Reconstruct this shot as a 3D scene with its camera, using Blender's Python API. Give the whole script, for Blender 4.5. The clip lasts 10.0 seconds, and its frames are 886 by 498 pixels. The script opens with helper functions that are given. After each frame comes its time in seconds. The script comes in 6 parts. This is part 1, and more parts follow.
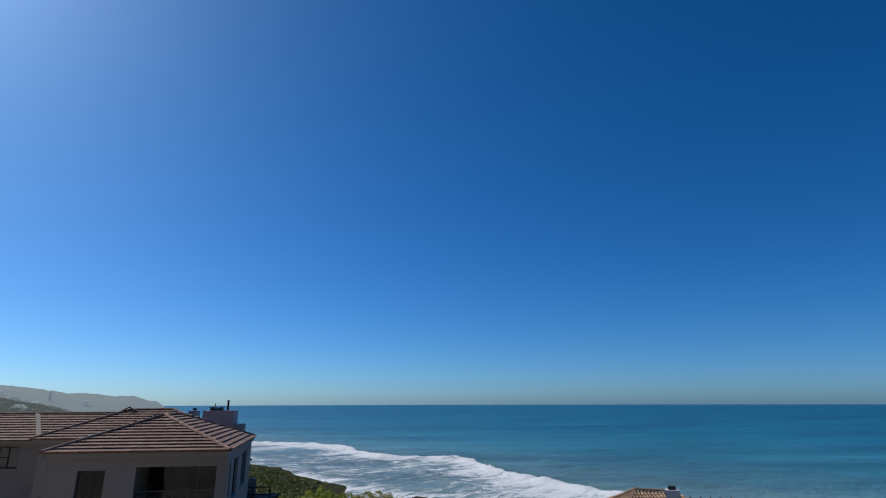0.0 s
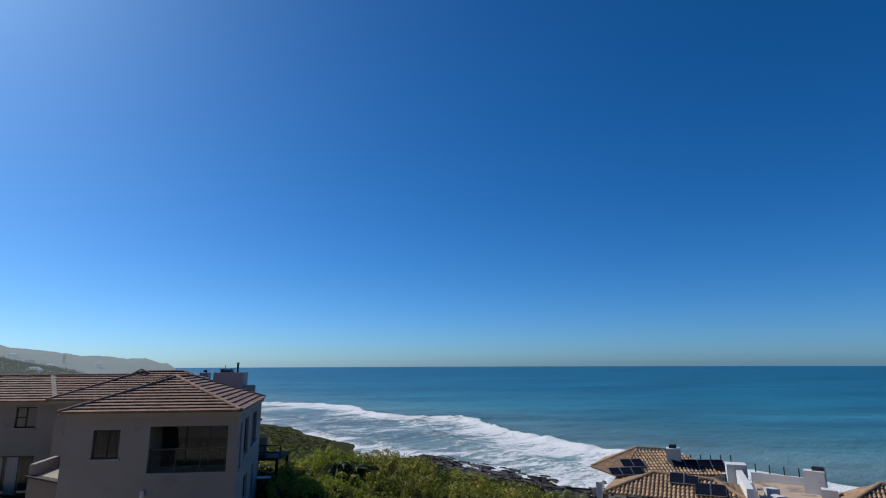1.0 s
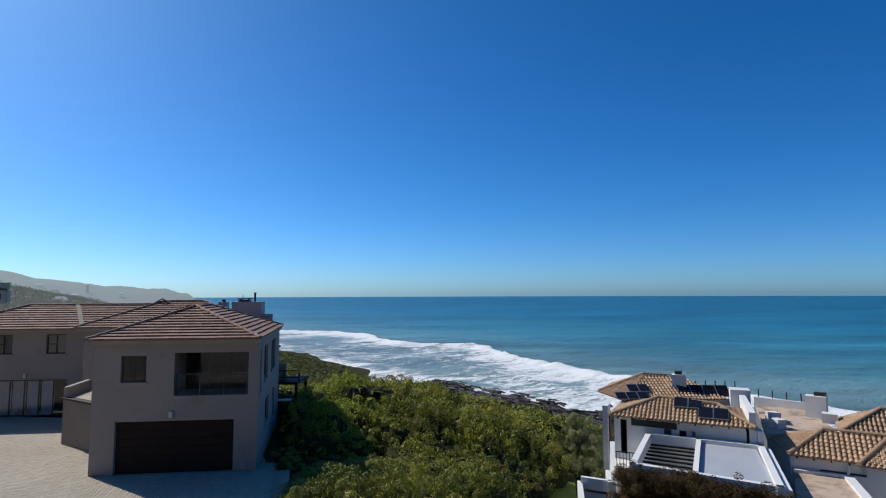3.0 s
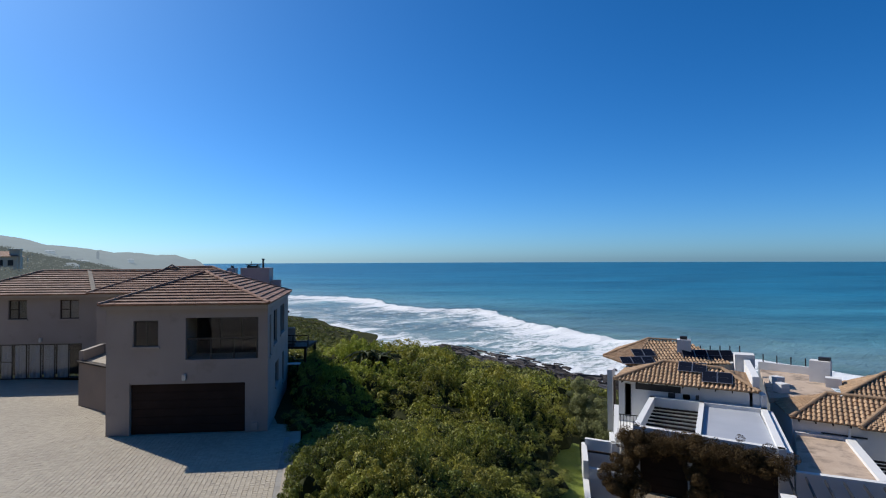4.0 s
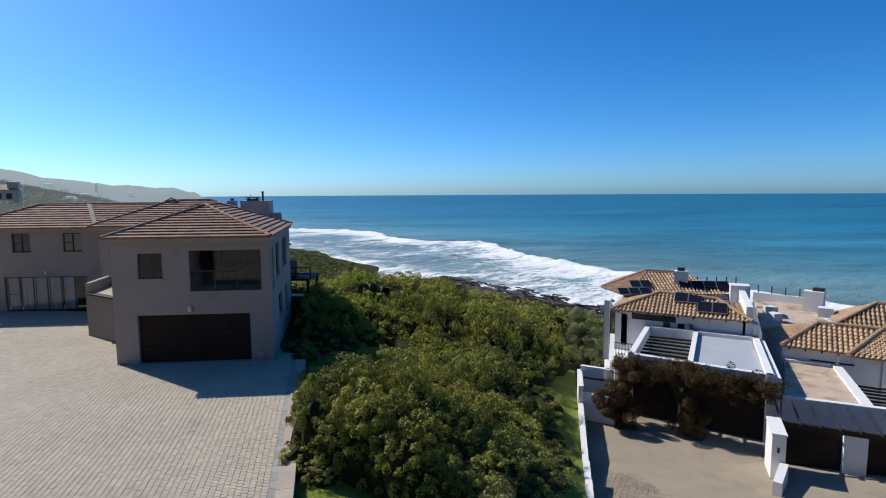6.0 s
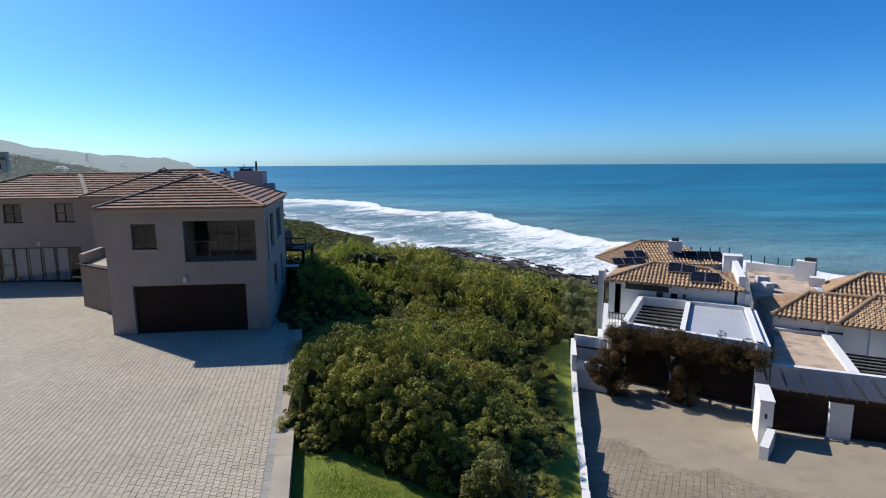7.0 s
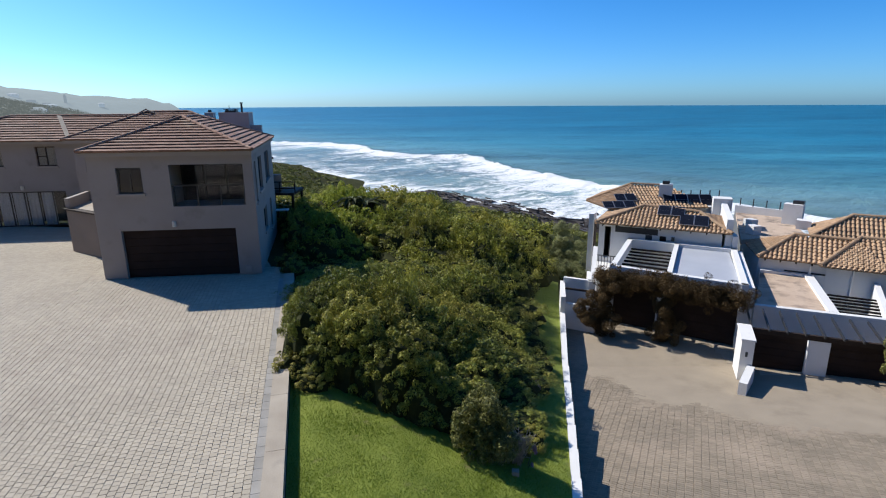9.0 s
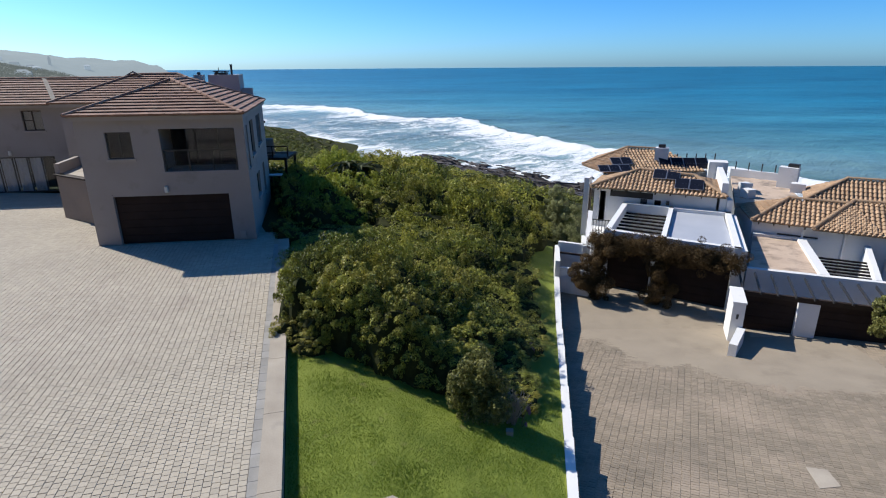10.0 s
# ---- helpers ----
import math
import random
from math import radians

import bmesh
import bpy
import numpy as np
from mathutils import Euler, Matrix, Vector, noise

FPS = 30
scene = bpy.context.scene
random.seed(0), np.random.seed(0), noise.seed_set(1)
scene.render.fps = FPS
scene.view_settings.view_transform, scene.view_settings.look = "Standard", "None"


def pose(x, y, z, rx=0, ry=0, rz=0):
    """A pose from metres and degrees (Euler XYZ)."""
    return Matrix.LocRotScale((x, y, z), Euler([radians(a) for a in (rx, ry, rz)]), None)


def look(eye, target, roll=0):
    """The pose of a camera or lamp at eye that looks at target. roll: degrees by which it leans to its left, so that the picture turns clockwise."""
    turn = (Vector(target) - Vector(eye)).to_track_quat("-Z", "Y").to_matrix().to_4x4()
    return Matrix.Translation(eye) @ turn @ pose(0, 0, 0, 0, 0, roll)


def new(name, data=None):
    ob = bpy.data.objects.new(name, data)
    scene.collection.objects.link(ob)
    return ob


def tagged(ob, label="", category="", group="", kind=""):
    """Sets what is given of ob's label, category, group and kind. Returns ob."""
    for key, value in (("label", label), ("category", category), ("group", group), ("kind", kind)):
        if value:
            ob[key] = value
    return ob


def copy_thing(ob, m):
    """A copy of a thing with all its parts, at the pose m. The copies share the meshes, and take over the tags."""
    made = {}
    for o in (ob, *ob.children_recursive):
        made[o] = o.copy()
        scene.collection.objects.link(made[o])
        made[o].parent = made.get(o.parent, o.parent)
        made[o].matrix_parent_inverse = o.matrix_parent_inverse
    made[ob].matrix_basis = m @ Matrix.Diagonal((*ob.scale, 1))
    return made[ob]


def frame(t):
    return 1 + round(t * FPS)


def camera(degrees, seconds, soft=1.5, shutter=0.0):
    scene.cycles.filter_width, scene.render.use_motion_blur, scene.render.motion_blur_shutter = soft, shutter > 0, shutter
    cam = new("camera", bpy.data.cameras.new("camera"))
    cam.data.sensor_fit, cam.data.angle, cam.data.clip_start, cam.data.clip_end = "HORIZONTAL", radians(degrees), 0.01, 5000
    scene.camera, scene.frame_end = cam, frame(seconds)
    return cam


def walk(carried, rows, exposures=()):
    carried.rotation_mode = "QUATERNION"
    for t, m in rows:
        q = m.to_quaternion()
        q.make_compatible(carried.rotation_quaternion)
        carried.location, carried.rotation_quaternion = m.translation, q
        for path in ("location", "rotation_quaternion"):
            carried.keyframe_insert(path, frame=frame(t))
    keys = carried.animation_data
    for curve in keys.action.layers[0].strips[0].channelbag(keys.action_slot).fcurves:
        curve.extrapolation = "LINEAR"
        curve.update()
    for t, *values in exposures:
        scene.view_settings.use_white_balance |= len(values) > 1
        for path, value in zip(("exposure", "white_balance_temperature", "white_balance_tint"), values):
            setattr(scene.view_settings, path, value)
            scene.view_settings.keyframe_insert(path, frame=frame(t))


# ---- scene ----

# ---------------------------------------------------------------- camera
EYE = 7.5
cam = camera(77.9, 10.0, soft=1.1)
TILT = [  # seconds, turn to the left, tilt, lean (degrees)
    (0.0, -1.18, 15.60, -0.15), (0.5, -0.87, 13.72, -0.18), (1.0, -0.62, 11.85, -0.20), (1.5, -0.34, 10.04, -0.21),
    (2.0, -0.02, 8.26, -0.20), (2.5, 0.28, 6.48, -0.20), (4.0, 1.35, 1.15, -0.22), (4.5, 1.54, -0.58, -0.29),
    (5.0, 1.57, -2.38, -0.33), (5.5, 1.55, -4.19, -0.34), (7.0, 0.93, -8.98, -0.32), (7.5, 0.67, -10.41, -0.30),
    (8.0, 0.44, -11.83, -0.28), (8.5, 0.23, -13.28, -0.28), (9.0, 0.0, -14.86, -0.30), (9.5, -0.26, -16.71, -0.36),
    (10.0, -0.52, -18.54, -0.39)]
walk(cam, [(t, pose(0, 0, EYE, 90 + p, 0, yaw) @ pose(0, 0, 0, 0, 0, r)) for t, yaw, p, r in TILT],
     exposures=[(0.0, -0.47, 6320, 10), (1.0, -0.37, 6350, 10), (2.5, -0.16, 6420, 10), (4.5, 0.01, 6480, 10), (5.5, 0.10, 6480, 10), (7.0, 0.20, 6460, 10), (10.0, 0.34, 6430, 10)])

# ---------------------------------------------------------------- light
SUN_DIR = Vector((-0.642, 0.413, 0.646)).normalized()
world = bpy.data.worlds.new("world")
scene.world = world
world.use_nodes = True
wn = world.node_tree
sky = wn.nodes.new("ShaderNodeTexSky")
sky.sky_type = 'NISHITA'
sky.sun_disc = False
sky.sun_elevation = math.asin(SUN_DIR.z)
sky.sun_rotation = math.atan2(SUN_DIR.x, SUN_DIR.y)
sky.altitude = 430
sky.air_density = 0.7
sky.dust_density = 1.0
sky.ozone_density = 1.7
deep = wn.nodes.new("ShaderNodeHueSaturation")      # the clear dry air of the day
deep.inputs["Saturation"].default_value = 1.15
tint = wn.nodes.new("ShaderNodeMix")
tint.data_type, tint.blend_type = 'RGBA', 'MULTIPLY'
tint.inputs[0].default_value = 1.0
tint.inputs[7].default_value = (0.75, 1.147, 1.58, 1)
wn.links.new(sky.outputs[0], tint.inputs[6])
wn.links.new(tint.outputs[2], deep.inputs["Color"])
wn.links.new(deep.outputs[0], wn.nodes["Background"].inputs[0])
wn.nodes["Background"].inputs[1].default_value = 0.085
sun = new("sun", bpy.data.lights.new("sun", 'SUN'))
sun.data.energy = 5.0
sun.data.angle = radians(0.55)
sun.data.color = (1.0, 0.94, 0.85)
sun.matrix_world = look((0, 0, 60), Vector((0, 0, 60)) - SUN_DIR)


# ---------------------------------------------------------------- materials
def material(name, colors, rough=0.8, scale=3.0, fine=40.0, bump=0.15, metal=0.0, spots=None, per_object=0.0, per_island=0.0, spec=0.5):
    """Procedural surface: two colours mixed by coarse and fine noise, with relief."""
    m = bpy.data.materials.new(name)
    m.use_nodes = True
    t = m.node_tree
    p = t.nodes["Principled BSDF"]
    p.inputs["Roughness"].default_value = rough
    p.inputs["Metallic"].default_value = metal
    p.inputs["Specular IOR Level"].default_value = spec
    co = t.nodes.new("ShaderNodeTexCoord")
    geo = t.nodes.new("ShaderNodeNewGeometry")
    n1 = t.nodes.new("ShaderNodeTexNoise")
    n1.inputs["Scale"].default_value = scale
    n1.inputs["Detail"].default_value = 6
    n2 = t.nodes.new("ShaderNodeTexNoise")
    n2.inputs["Scale"].default_value = fine
    n2.inputs["Detail"].default_value = 4
    for n in (n1, n2):
        t.links.new(geo.outputs["Position"], n.inputs["Vector"])
    add = t.nodes.new("ShaderNodeMath")
    add.operation = 'MULTIPLY_ADD'
    add.inputs[1].default_value = 0.45
    t.links.new(n2.outputs[0], add.inputs[0])
    half = t.nodes.new("ShaderNodeMath")
    half.operation = 'MULTIPLY'
    half.inputs[1].default_value = 0.6
    t.links.new(n1.outputs[0], half.inputs[0])
    t.links.new(half.outputs[0], add.inputs[2])
    ramp = t.nodes.new("ShaderNodeValToRGB")
    cr = ramp.color_ramp
    cr.elements[0].position, cr.elements[1].position = 0.35, 0.7
    cr.elements[0].color = (*colors[0], 1)
    cr.elements[1].color = (*colors[-1], 1)
    for i, c in enumerate(colors[1:-1]):
        e = cr.elements.new(0.35 + 0.35 * (i + 1) / (len(colors) - 1))
        e.color = (*c, 1)
    t.links.new(add.outputs[0], ramp.inputs[0])
    out = ramp.outputs[0]
    if per_object or per_island:
        info = t.nodes.new("ShaderNodeObjectInfo")
        src = geo.outputs["Random Per Island"] if per_island else info.outputs["Random"]
        amount = per_island or per_object
        mr = t.nodes.new("ShaderNodeMapRange")
        mr.inputs["To Min"].default_value = 1 - amount
        mr.inputs["To Max"].default_value = 1 + amount
        t.links.new(src, mr.inputs["Value"])
        hsv = t.nodes.new("ShaderNodeHueSaturation")
        t.links.new(out, hsv.inputs["Color"])
        t.links.new(mr.outputs[0], hsv.inputs["Value"])
        out = hsv.outputs[0]
    if spots:
        col, sc, lo, hi = spots
        n3 = t.nodes.new("ShaderNodeTexNoise")
        n3.inputs["Scale"].default_value = sc
        n3.inputs["Detail"].default_value = 5
        n3.inputs["Roughness"].default_value = 0.65
        t.links.new(geo.outputs["Position"], n3.inputs["Vector"])
        mr = t.nodes.new("ShaderNodeMapRange")
        mr.inputs["From Min"].default_value, mr.inputs["From Max"].default_value = lo, hi
        t.links.new(n3.outputs[0], mr.inputs["Value"])
        mix = t.nodes.new("ShaderNodeMix")
        mix.data_type = 'RGBA'
        t.links.new(mr.outputs[0], mix.inputs[0])
        t.links.new(out, mix.inputs[6])
        mix.inputs[7].default_value = (*col, 1)
        out = mix.outputs[2]
    t.links.new(out, p.inputs["Base Color"])
    if bump:
        b = t.nodes.new("ShaderNodeBump")
        b.inputs["Strength"].default_value = bump
        b.inputs["Distance"].default_value = 0.02
        t.links.new(add.outputs[0], b.inputs["Height"])
        t.links.new(b.outputs[0], p.inputs["Normal"])
    return m


def leaf_material(name, dark, light, rough=0.5, trans=0.25, vary=0.0):
    m = bpy.data.materials.new(name)
    m.use_nodes = True
    t = m.node_tree
    p = t.nodes["Principled BSDF"]
    p.inputs["Roughness"].default_value = rough
    p.inputs["Specular IOR Level"].default_value = 0.22
    geo = t.nodes.new("ShaderNodeNewGeometry")
    info = t.nodes.new("ShaderNodeObjectInfo")
    noi = t.nodes.new("ShaderNodeTexNoise")
    noi.inputs["Scale"].default_value = 0.55
    noi.inputs["Detail"].default_value = 3
    t.links.new(geo.outputs["Position"], noi.inputs["Vector"])
    mr = t.nodes.new("ShaderNodeMapRange")
    mr.inputs["From Min"].default_value, mr.inputs["From Max"].default_value = 0.32, 0.68
    mr.inputs["To Min"].default_value, mr.inputs["To Max"].default_value = 0.0, 0.34
    t.links.new(noi.outputs[0], mr.inputs["Value"])
    a = t.nodes.new("ShaderNodeMath")
    a.operation = 'MULTIPLY_ADD'
    a.inputs[1].default_value = 0.5
    t.links.new(geo.outputs["Random Per Island"], a.inputs[0])
    t.links.new(mr.outputs[0], a.inputs[2])
    b = t.nodes.new("ShaderNodeMath")
    b.operation = 'MULTIPLY_ADD'
    b.inputs[1].default_value = 0.26
    t.links.new(info.outputs["Random"], b.inputs[0])
    t.links.new(a.outputs[0], b.inputs[2])
    ramp = t.nodes.new("ShaderNodeValToRGB")
    ramp.color_ramp.elements[0].position, ramp.color_ramp.elements[1].position = 0.22, 0.95
    ramp.color_ramp.elements[0].color = (*dark, 1)
    ramp.color_ramp.elements[1].color = (*light, 1)
    t.links.new(b.outputs[0], ramp.inputs[0])
    hue = t.nodes.new("ShaderNodeMapRange")      # from grey-green plants to yellow-green ones
    hue.inputs["To Min"].default_value, hue.inputs["To Max"].default_value = 0.5 + vary, 0.5 - vary
    t.links.new(info.outputs["Random"], hue.inputs["Value"])
    shift = t.nodes.new("ShaderNodeHueSaturation")
    t.links.new(hue.outputs[0], shift.inputs["Hue"])
    t.links.new(ramp.outputs[0], shift.inputs["Color"])
    t.links.new(shift.outputs[0], p.inputs["Base Color"])
    tr = t.nodes.new("ShaderNodeBsdfTranslucent")
    t.links.new(shift.outputs[0], tr.inputs["Color"])
    mix = t.nodes.new("ShaderNodeMixShader")
    mix.inputs[0].default_value = trans
    t.links.new(p.outputs[0], mix.inputs[1])
    t.links.new(tr.outputs[0], mix.inputs[2])
    t.links.new(mix.outputs[0], t.nodes["Material Output"].inputs[0])
    return m


def glass_material(name, tint=(0.82, 0.85, 0.88), rough=0.02, ior=1.5):
    m = bpy.data.materials.new(name)
    m.use_nodes = True
    t = m.node_tree
    p = t.nodes["Principled BSDF"]
    gl = t.nodes.new("ShaderNodeBsdfGlossy")
    gl.inputs["Roughness"].default_value = rough
    tr = t.nodes.new("ShaderNodeBsdfTransparent")
    tr.inputs["Color"].default_value = (*tint, 1)
    fr = t.nodes.new("ShaderNodeFresnel")
    fr.inputs["IOR"].default_value = ior
    mix = t.nodes.new("ShaderNodeMixShader")
    t.links.new(fr.outputs[0], mix.inputs[0])
    t.links.new(tr.outputs[0], mix.inputs[1])
    t.links.new(gl.outputs[0], mix.inputs[2])
    t.links.new(mix.outputs[0], t.nodes["Material Output"].inputs[0])
    t.nodes.remove(p)
    return m


M_PLASTER = material("grey_plaster", [(0.28, 0.245, 0.222), (0.335, 0.295, 0.268)], 0.9, 0.6, 60, 0.08, spots=((0.24, 0.21, 0.187), 0.9, 0.58, 0.75))
M_TRIM = material("grey_trim", [(0.31, 0.27, 0.24), (0.36, 0.315, 0.28)], 0.85, 1.5, 60, 0.06)
M_WHITE = material("white_plaster", [(0.61, 0.605, 0.59), (0.70, 0.695, 0.685)], 0.85, 0.8, 50, 0.06, spots=((0.55, 0.54, 0.50), 1.6, 0.62, 0.8))
M_TILE = material("roof_tile", [(0.15, 0.078, 0.052), (0.25, 0.14, 0.10)], 0.85, 2.0, 30, 0.2, per_island=0.18, spots=((0.33, 0.24, 0.17), 1.1, 0.55, 0.75))
M_RIDGE = material("ridge_tile", [(0.22, 0.10, 0.065), (0.36, 0.21, 0.14)], 0.85, 2.0, 30, 0.2, spots=((0.40, 0.30, 0.22), 2.0, 0.5, 0.7))
M_CLAY = material("clay_tile", [(0.30, 0.185, 0.105), (0.43, 0.295, 0.18)], 0.85, 2.5, 25, 0.15, per_island=0.22, spots=((0.22, 0.15, 0.10), 1.4, 0.58, 0.78))
M_PAVER = material("paver", [(0.335, 0.292, 0.225), (0.405, 0.355, 0.275)], 0.9, 0.35, 30, 0.2, per_island=0.085, spots=((0.29, 0.245, 0.195), 0.5, 0.56, 0.8))
M_PAVER_ONE = material("paver_single", [(0.335, 0.292, 0.225), (0.405, 0.355, 0.275)], 0.9, 0.35, 30, 0.2, per_object=0.085, spots=((0.29, 0.245, 0.195), 0.5, 0.56, 0.8))
M_EDGING = material("edging_block", [(0.21, 0.20, 0.178), (0.29, 0.275, 0.25)], 0.9, 2, 40, 0.2, per_object=0.12)
M_SAND = material("joint_sand", [(0.29, 0.245, 0.187), (0.36, 0.305, 0.232)], 0.95, 2, 60, 0.2)
M_BRICK = material("drive_brick", [(0.18, 0.148, 0.108), (0.265, 0.215, 0.155)], 0.9, 0.5, 30, 0.2, per_island=0.14, spots=((0.34, 0.27, 0.20), 0.35, 0.5, 0.75))
M_BRICK_ONE = material("drive_brick_single", [(0.18, 0.148, 0.108), (0.265, 0.215, 0.155)], 0.9, 0.5, 30, 0.2, per_object=0.14, spots=((0.34, 0.27, 0.20), 0.35, 0.5, 0.75))
M_CONCRETE = material("concrete", [(0.27, 0.23, 0.18), (0.39, 0.34, 0.27)], 0.9, 1.2, 40, 0.15, spots=((0.26, 0.23, 0.19), 1.5, 0.55, 0.75))
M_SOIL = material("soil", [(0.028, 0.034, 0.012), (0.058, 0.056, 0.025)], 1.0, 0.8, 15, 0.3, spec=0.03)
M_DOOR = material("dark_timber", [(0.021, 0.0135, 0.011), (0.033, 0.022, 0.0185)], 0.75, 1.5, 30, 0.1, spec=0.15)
M_DARK = material("dark_metal", [(0.02, 0.02, 0.022), (0.035, 0.034, 0.034)], 0.5, 2, 40, 0.05)
M_TIMBER = material("brown_timber", [(0.022, 0.015, 0.011), (0.042, 0.028, 0.02)], 0.7, 3, 50, 0.15, spec=0.2)
M_SLAT = material("black_slat", [(0.008, 0.007, 0.006), (0.018, 0.014, 0.012)], 0.8, 3, 50, 0.15, spec=0.1)
M_BLIND = material("tan_blind", [(0.56, 0.44, 0.34), (0.66, 0.53, 0.41)], 0.9, 3, 30, 0.1)
M_SASH = material("brown_sash", [(0.06, 0.042, 0.033), (0.09, 0.064, 0.05)], 0.7, 3, 50, 0.1, spec=0.2)
M_BROWNWALL = material("brown_plaster", [(0.20, 0.15, 0.115), (0.25, 0.19, 0.145)], 0.9, 0.8, 50, 0.08)
# near-black colour that stands for the darkness of unlit rooms
M_ROOMDARK = material("dark_room_block", [(0.03, 0.028, 0.032), (0.052, 0.048, 0.055)], 0.9, 1, 10, 0)
M_CURTAIN = material("curtain", [(0.70, 0.69, 0.72), (0.80, 0.79, 0.82)], 0.9, 3, 20, 0.1)
M_FLATROOF = material("painted_flat_roof", [(0.34, 0.36, 0.40), (0.41, 0.43, 0.47)], 0.55, 0.7, 20, 0.05, spots=((0.38, 0.39, 0.41), 0.8, 0.55, 0.8))
M_TERRACE = material("terrace_screed", [(0.40, 0.30, 0.22), (0.53, 0.41, 0.31)], 0.9, 0.8, 25, 0.1, spots=((0.20, 0.155, 0.12), 0.9, 0.50, 0.68))
M_CHIM = material("chimney_plaster", [(0.40, 0.39, 0.38), (0.47, 0.46, 0.45)], 0.9, 1, 50, 0.08)
# beige of the unseen bounce surface behind the camera
M_BOUNCE = material("bounce_beige", [(0.26, 0.235, 0.21), (0.31, 0.28, 0.25)], 0.9, 0.8, 50, 0.06)
M_SOLAR = material("solar_cell", [(0.007, 0.008, 0.013), (0.012, 0.013, 0.02)], 0.3, 3, 30, 0, spec=0.12)
M_ALU = material("aluminium", [(0.35, 0.35, 0.36), (0.45, 0.45, 0.46)], 0.4, 5, 40, 0.02, metal=0.8)
M_ROCK = material("rock", [(0.026, 0.022, 0.021), (0.085, 0.071, 0.066)], 0.75, 0.4, 4, 0.5)
M_GLASS = glass_material("window_glass")
M_CLEAR = glass_material("clear_glass", (0.93, 0.94, 0.95), 0.02, 1.18)
M_LAMP = material("lamp_shell", [(0.55, 0.52, 0.45), (0.65, 0.62, 0.55)], 0.6, 5, 30, 0)
L_BUSH = leaf_material("bush_leaf", (0.021, 0.031, 0.006), (0.44, 0.44, 0.07), 0.5, 0.15, 0.022)
L_DUNE = leaf_material("dune_leaf", (0.025, 0.036, 0.006), (0.49, 0.49, 0.066), 0.55, 0.2, 0.018)
L_COAST = leaf_material("coast_leaf", (0.028, 0.038, 0.009), (0.36, 0.36, 0.075), 0.6, 0.15)
L_GREY = leaf_material("greygreen_leaf", (0.09, 0.11, 0.04), (0.36, 0.37, 0.17), 0.6, 0.35)
L_SLOPE = leaf_material("groundcover_leaf", (0.13, 0.17, 0.02), (0.44, 0.47, 0.07), 0.6, 0.3)
L_RUST = leaf_material("rust_leaf", (0.030, 0.022, 0.009), (0.19, 0.115, 0.045), 0.8, 0.2)
L_GRASS = leaf_material("grass_blade", (0.10, 0.16, 0.016), (0.28, 0.345, 0.046), 0.6, 0.35)
L_MAUVE = leaf_material("mauve_flower", (0.16, 0.11, 0.18), (0.34, 0.27, 0.38))
# dark colour of the bush cores, standing for shade between the leaves
M_CORE = material("shade_core", [(0.018, 0.022, 0.008), (0.038, 0.042, 0.014)], 0.95, 6, 30, 0.4, spec=0.1)
M_BARK = material("bark", [(0.06, 0.045, 0.03), (0.13, 0.10, 0.075)], 0.9, 6, 40, 0.4)


# ---------------------------------------------------------------- building helpers
def mesh_of(name, bm, mat):
    bmesh.ops.recalc_face_normals(bm, faces=bm.faces)
    me = bpy.data.meshes.new(name)
    bm.to_mesh(me)
    bm.free()
    me.materials.append(mat)
    return me


def thing(name, at, label, category, group="", kind=""):
    ob = new(name)
    ob.location = at
    ob.empty_display_size = 0.2
    return tagged(ob, label, category, group, kind)


def part(name, bm, mat, parent=None, label="", smooth=False):
    """Links a bmesh, given in world metres, as one mesh object under a thing."""
    ob = new(name, mesh_of(name, bm, mat))
    if smooth:
        for f in ob.data.polygons:
            f.use_smooth = True
    if parent is not None:
        ob.parent = parent
        off = parent.location if parent.parent is None else Vector((0, 0, 0))
        ob.matrix_parent_inverse = Matrix.Translation(-off)
    return tagged(ob, label)


def structure(name, bm, mat, label, category):
    return tagged(part(name, bm, mat), label, category, kind="structure")


def prism(pts, z0, z1, bm=None):
    """An upright prism on a plan polygon; z0 and z1 are heights or one height per corner."""
    bm = bm or bmesh.new()
    n = len(pts)
    a = [z0] * n if not isinstance(z0, (list, tuple)) else z0
    b = [z1] * n if not isinstance(z1, (list, tuple)) else z1
    lo = [bm.verts.new((p[0], p[1], z)) for p, z in zip(pts, a)]
    hi = [bm.verts.new((p[0], p[1], z)) for p, z in zip(pts, b)]
    bm.faces.new(lo[::-1])
    bm.faces.new(hi)
    for i in range(n):
        j = (i + 1) % n
        bm.faces.new((lo[i], lo[j], hi[j], hi[i]))
    return bm


def bar(p, q, w, h, bm=None):
    """A straight bar of rectangular section from p to q."""
    bm = bm or bmesh.new()
    p, q = Vector(p), Vector(q)
    m = Matrix.Translation((p + q) / 2) @ (q - p).to_track_quat('X', 'Z').to_matrix().to_4x4()
    bmesh.ops.create_cube(bm, size=1, matrix=m @ Matrix.Diagonal(((q - p).length, w, h, 1)))
    return bm


def run(p0, p1, th, z0, z1, bm=None):
    """A straight piece of wall in plan from p0 to p1; its thickness lies on the left of that way (on the right if negative)."""
    p0, p1 = Vector(p0[:2]), Vector(p1[:2])
    d = (p1 - p0).normalized()
    s = Vector((-d.y, d.x)) * th
    return prism([p0, p1, p1 + s, p0 + s], z0, z1, bm)


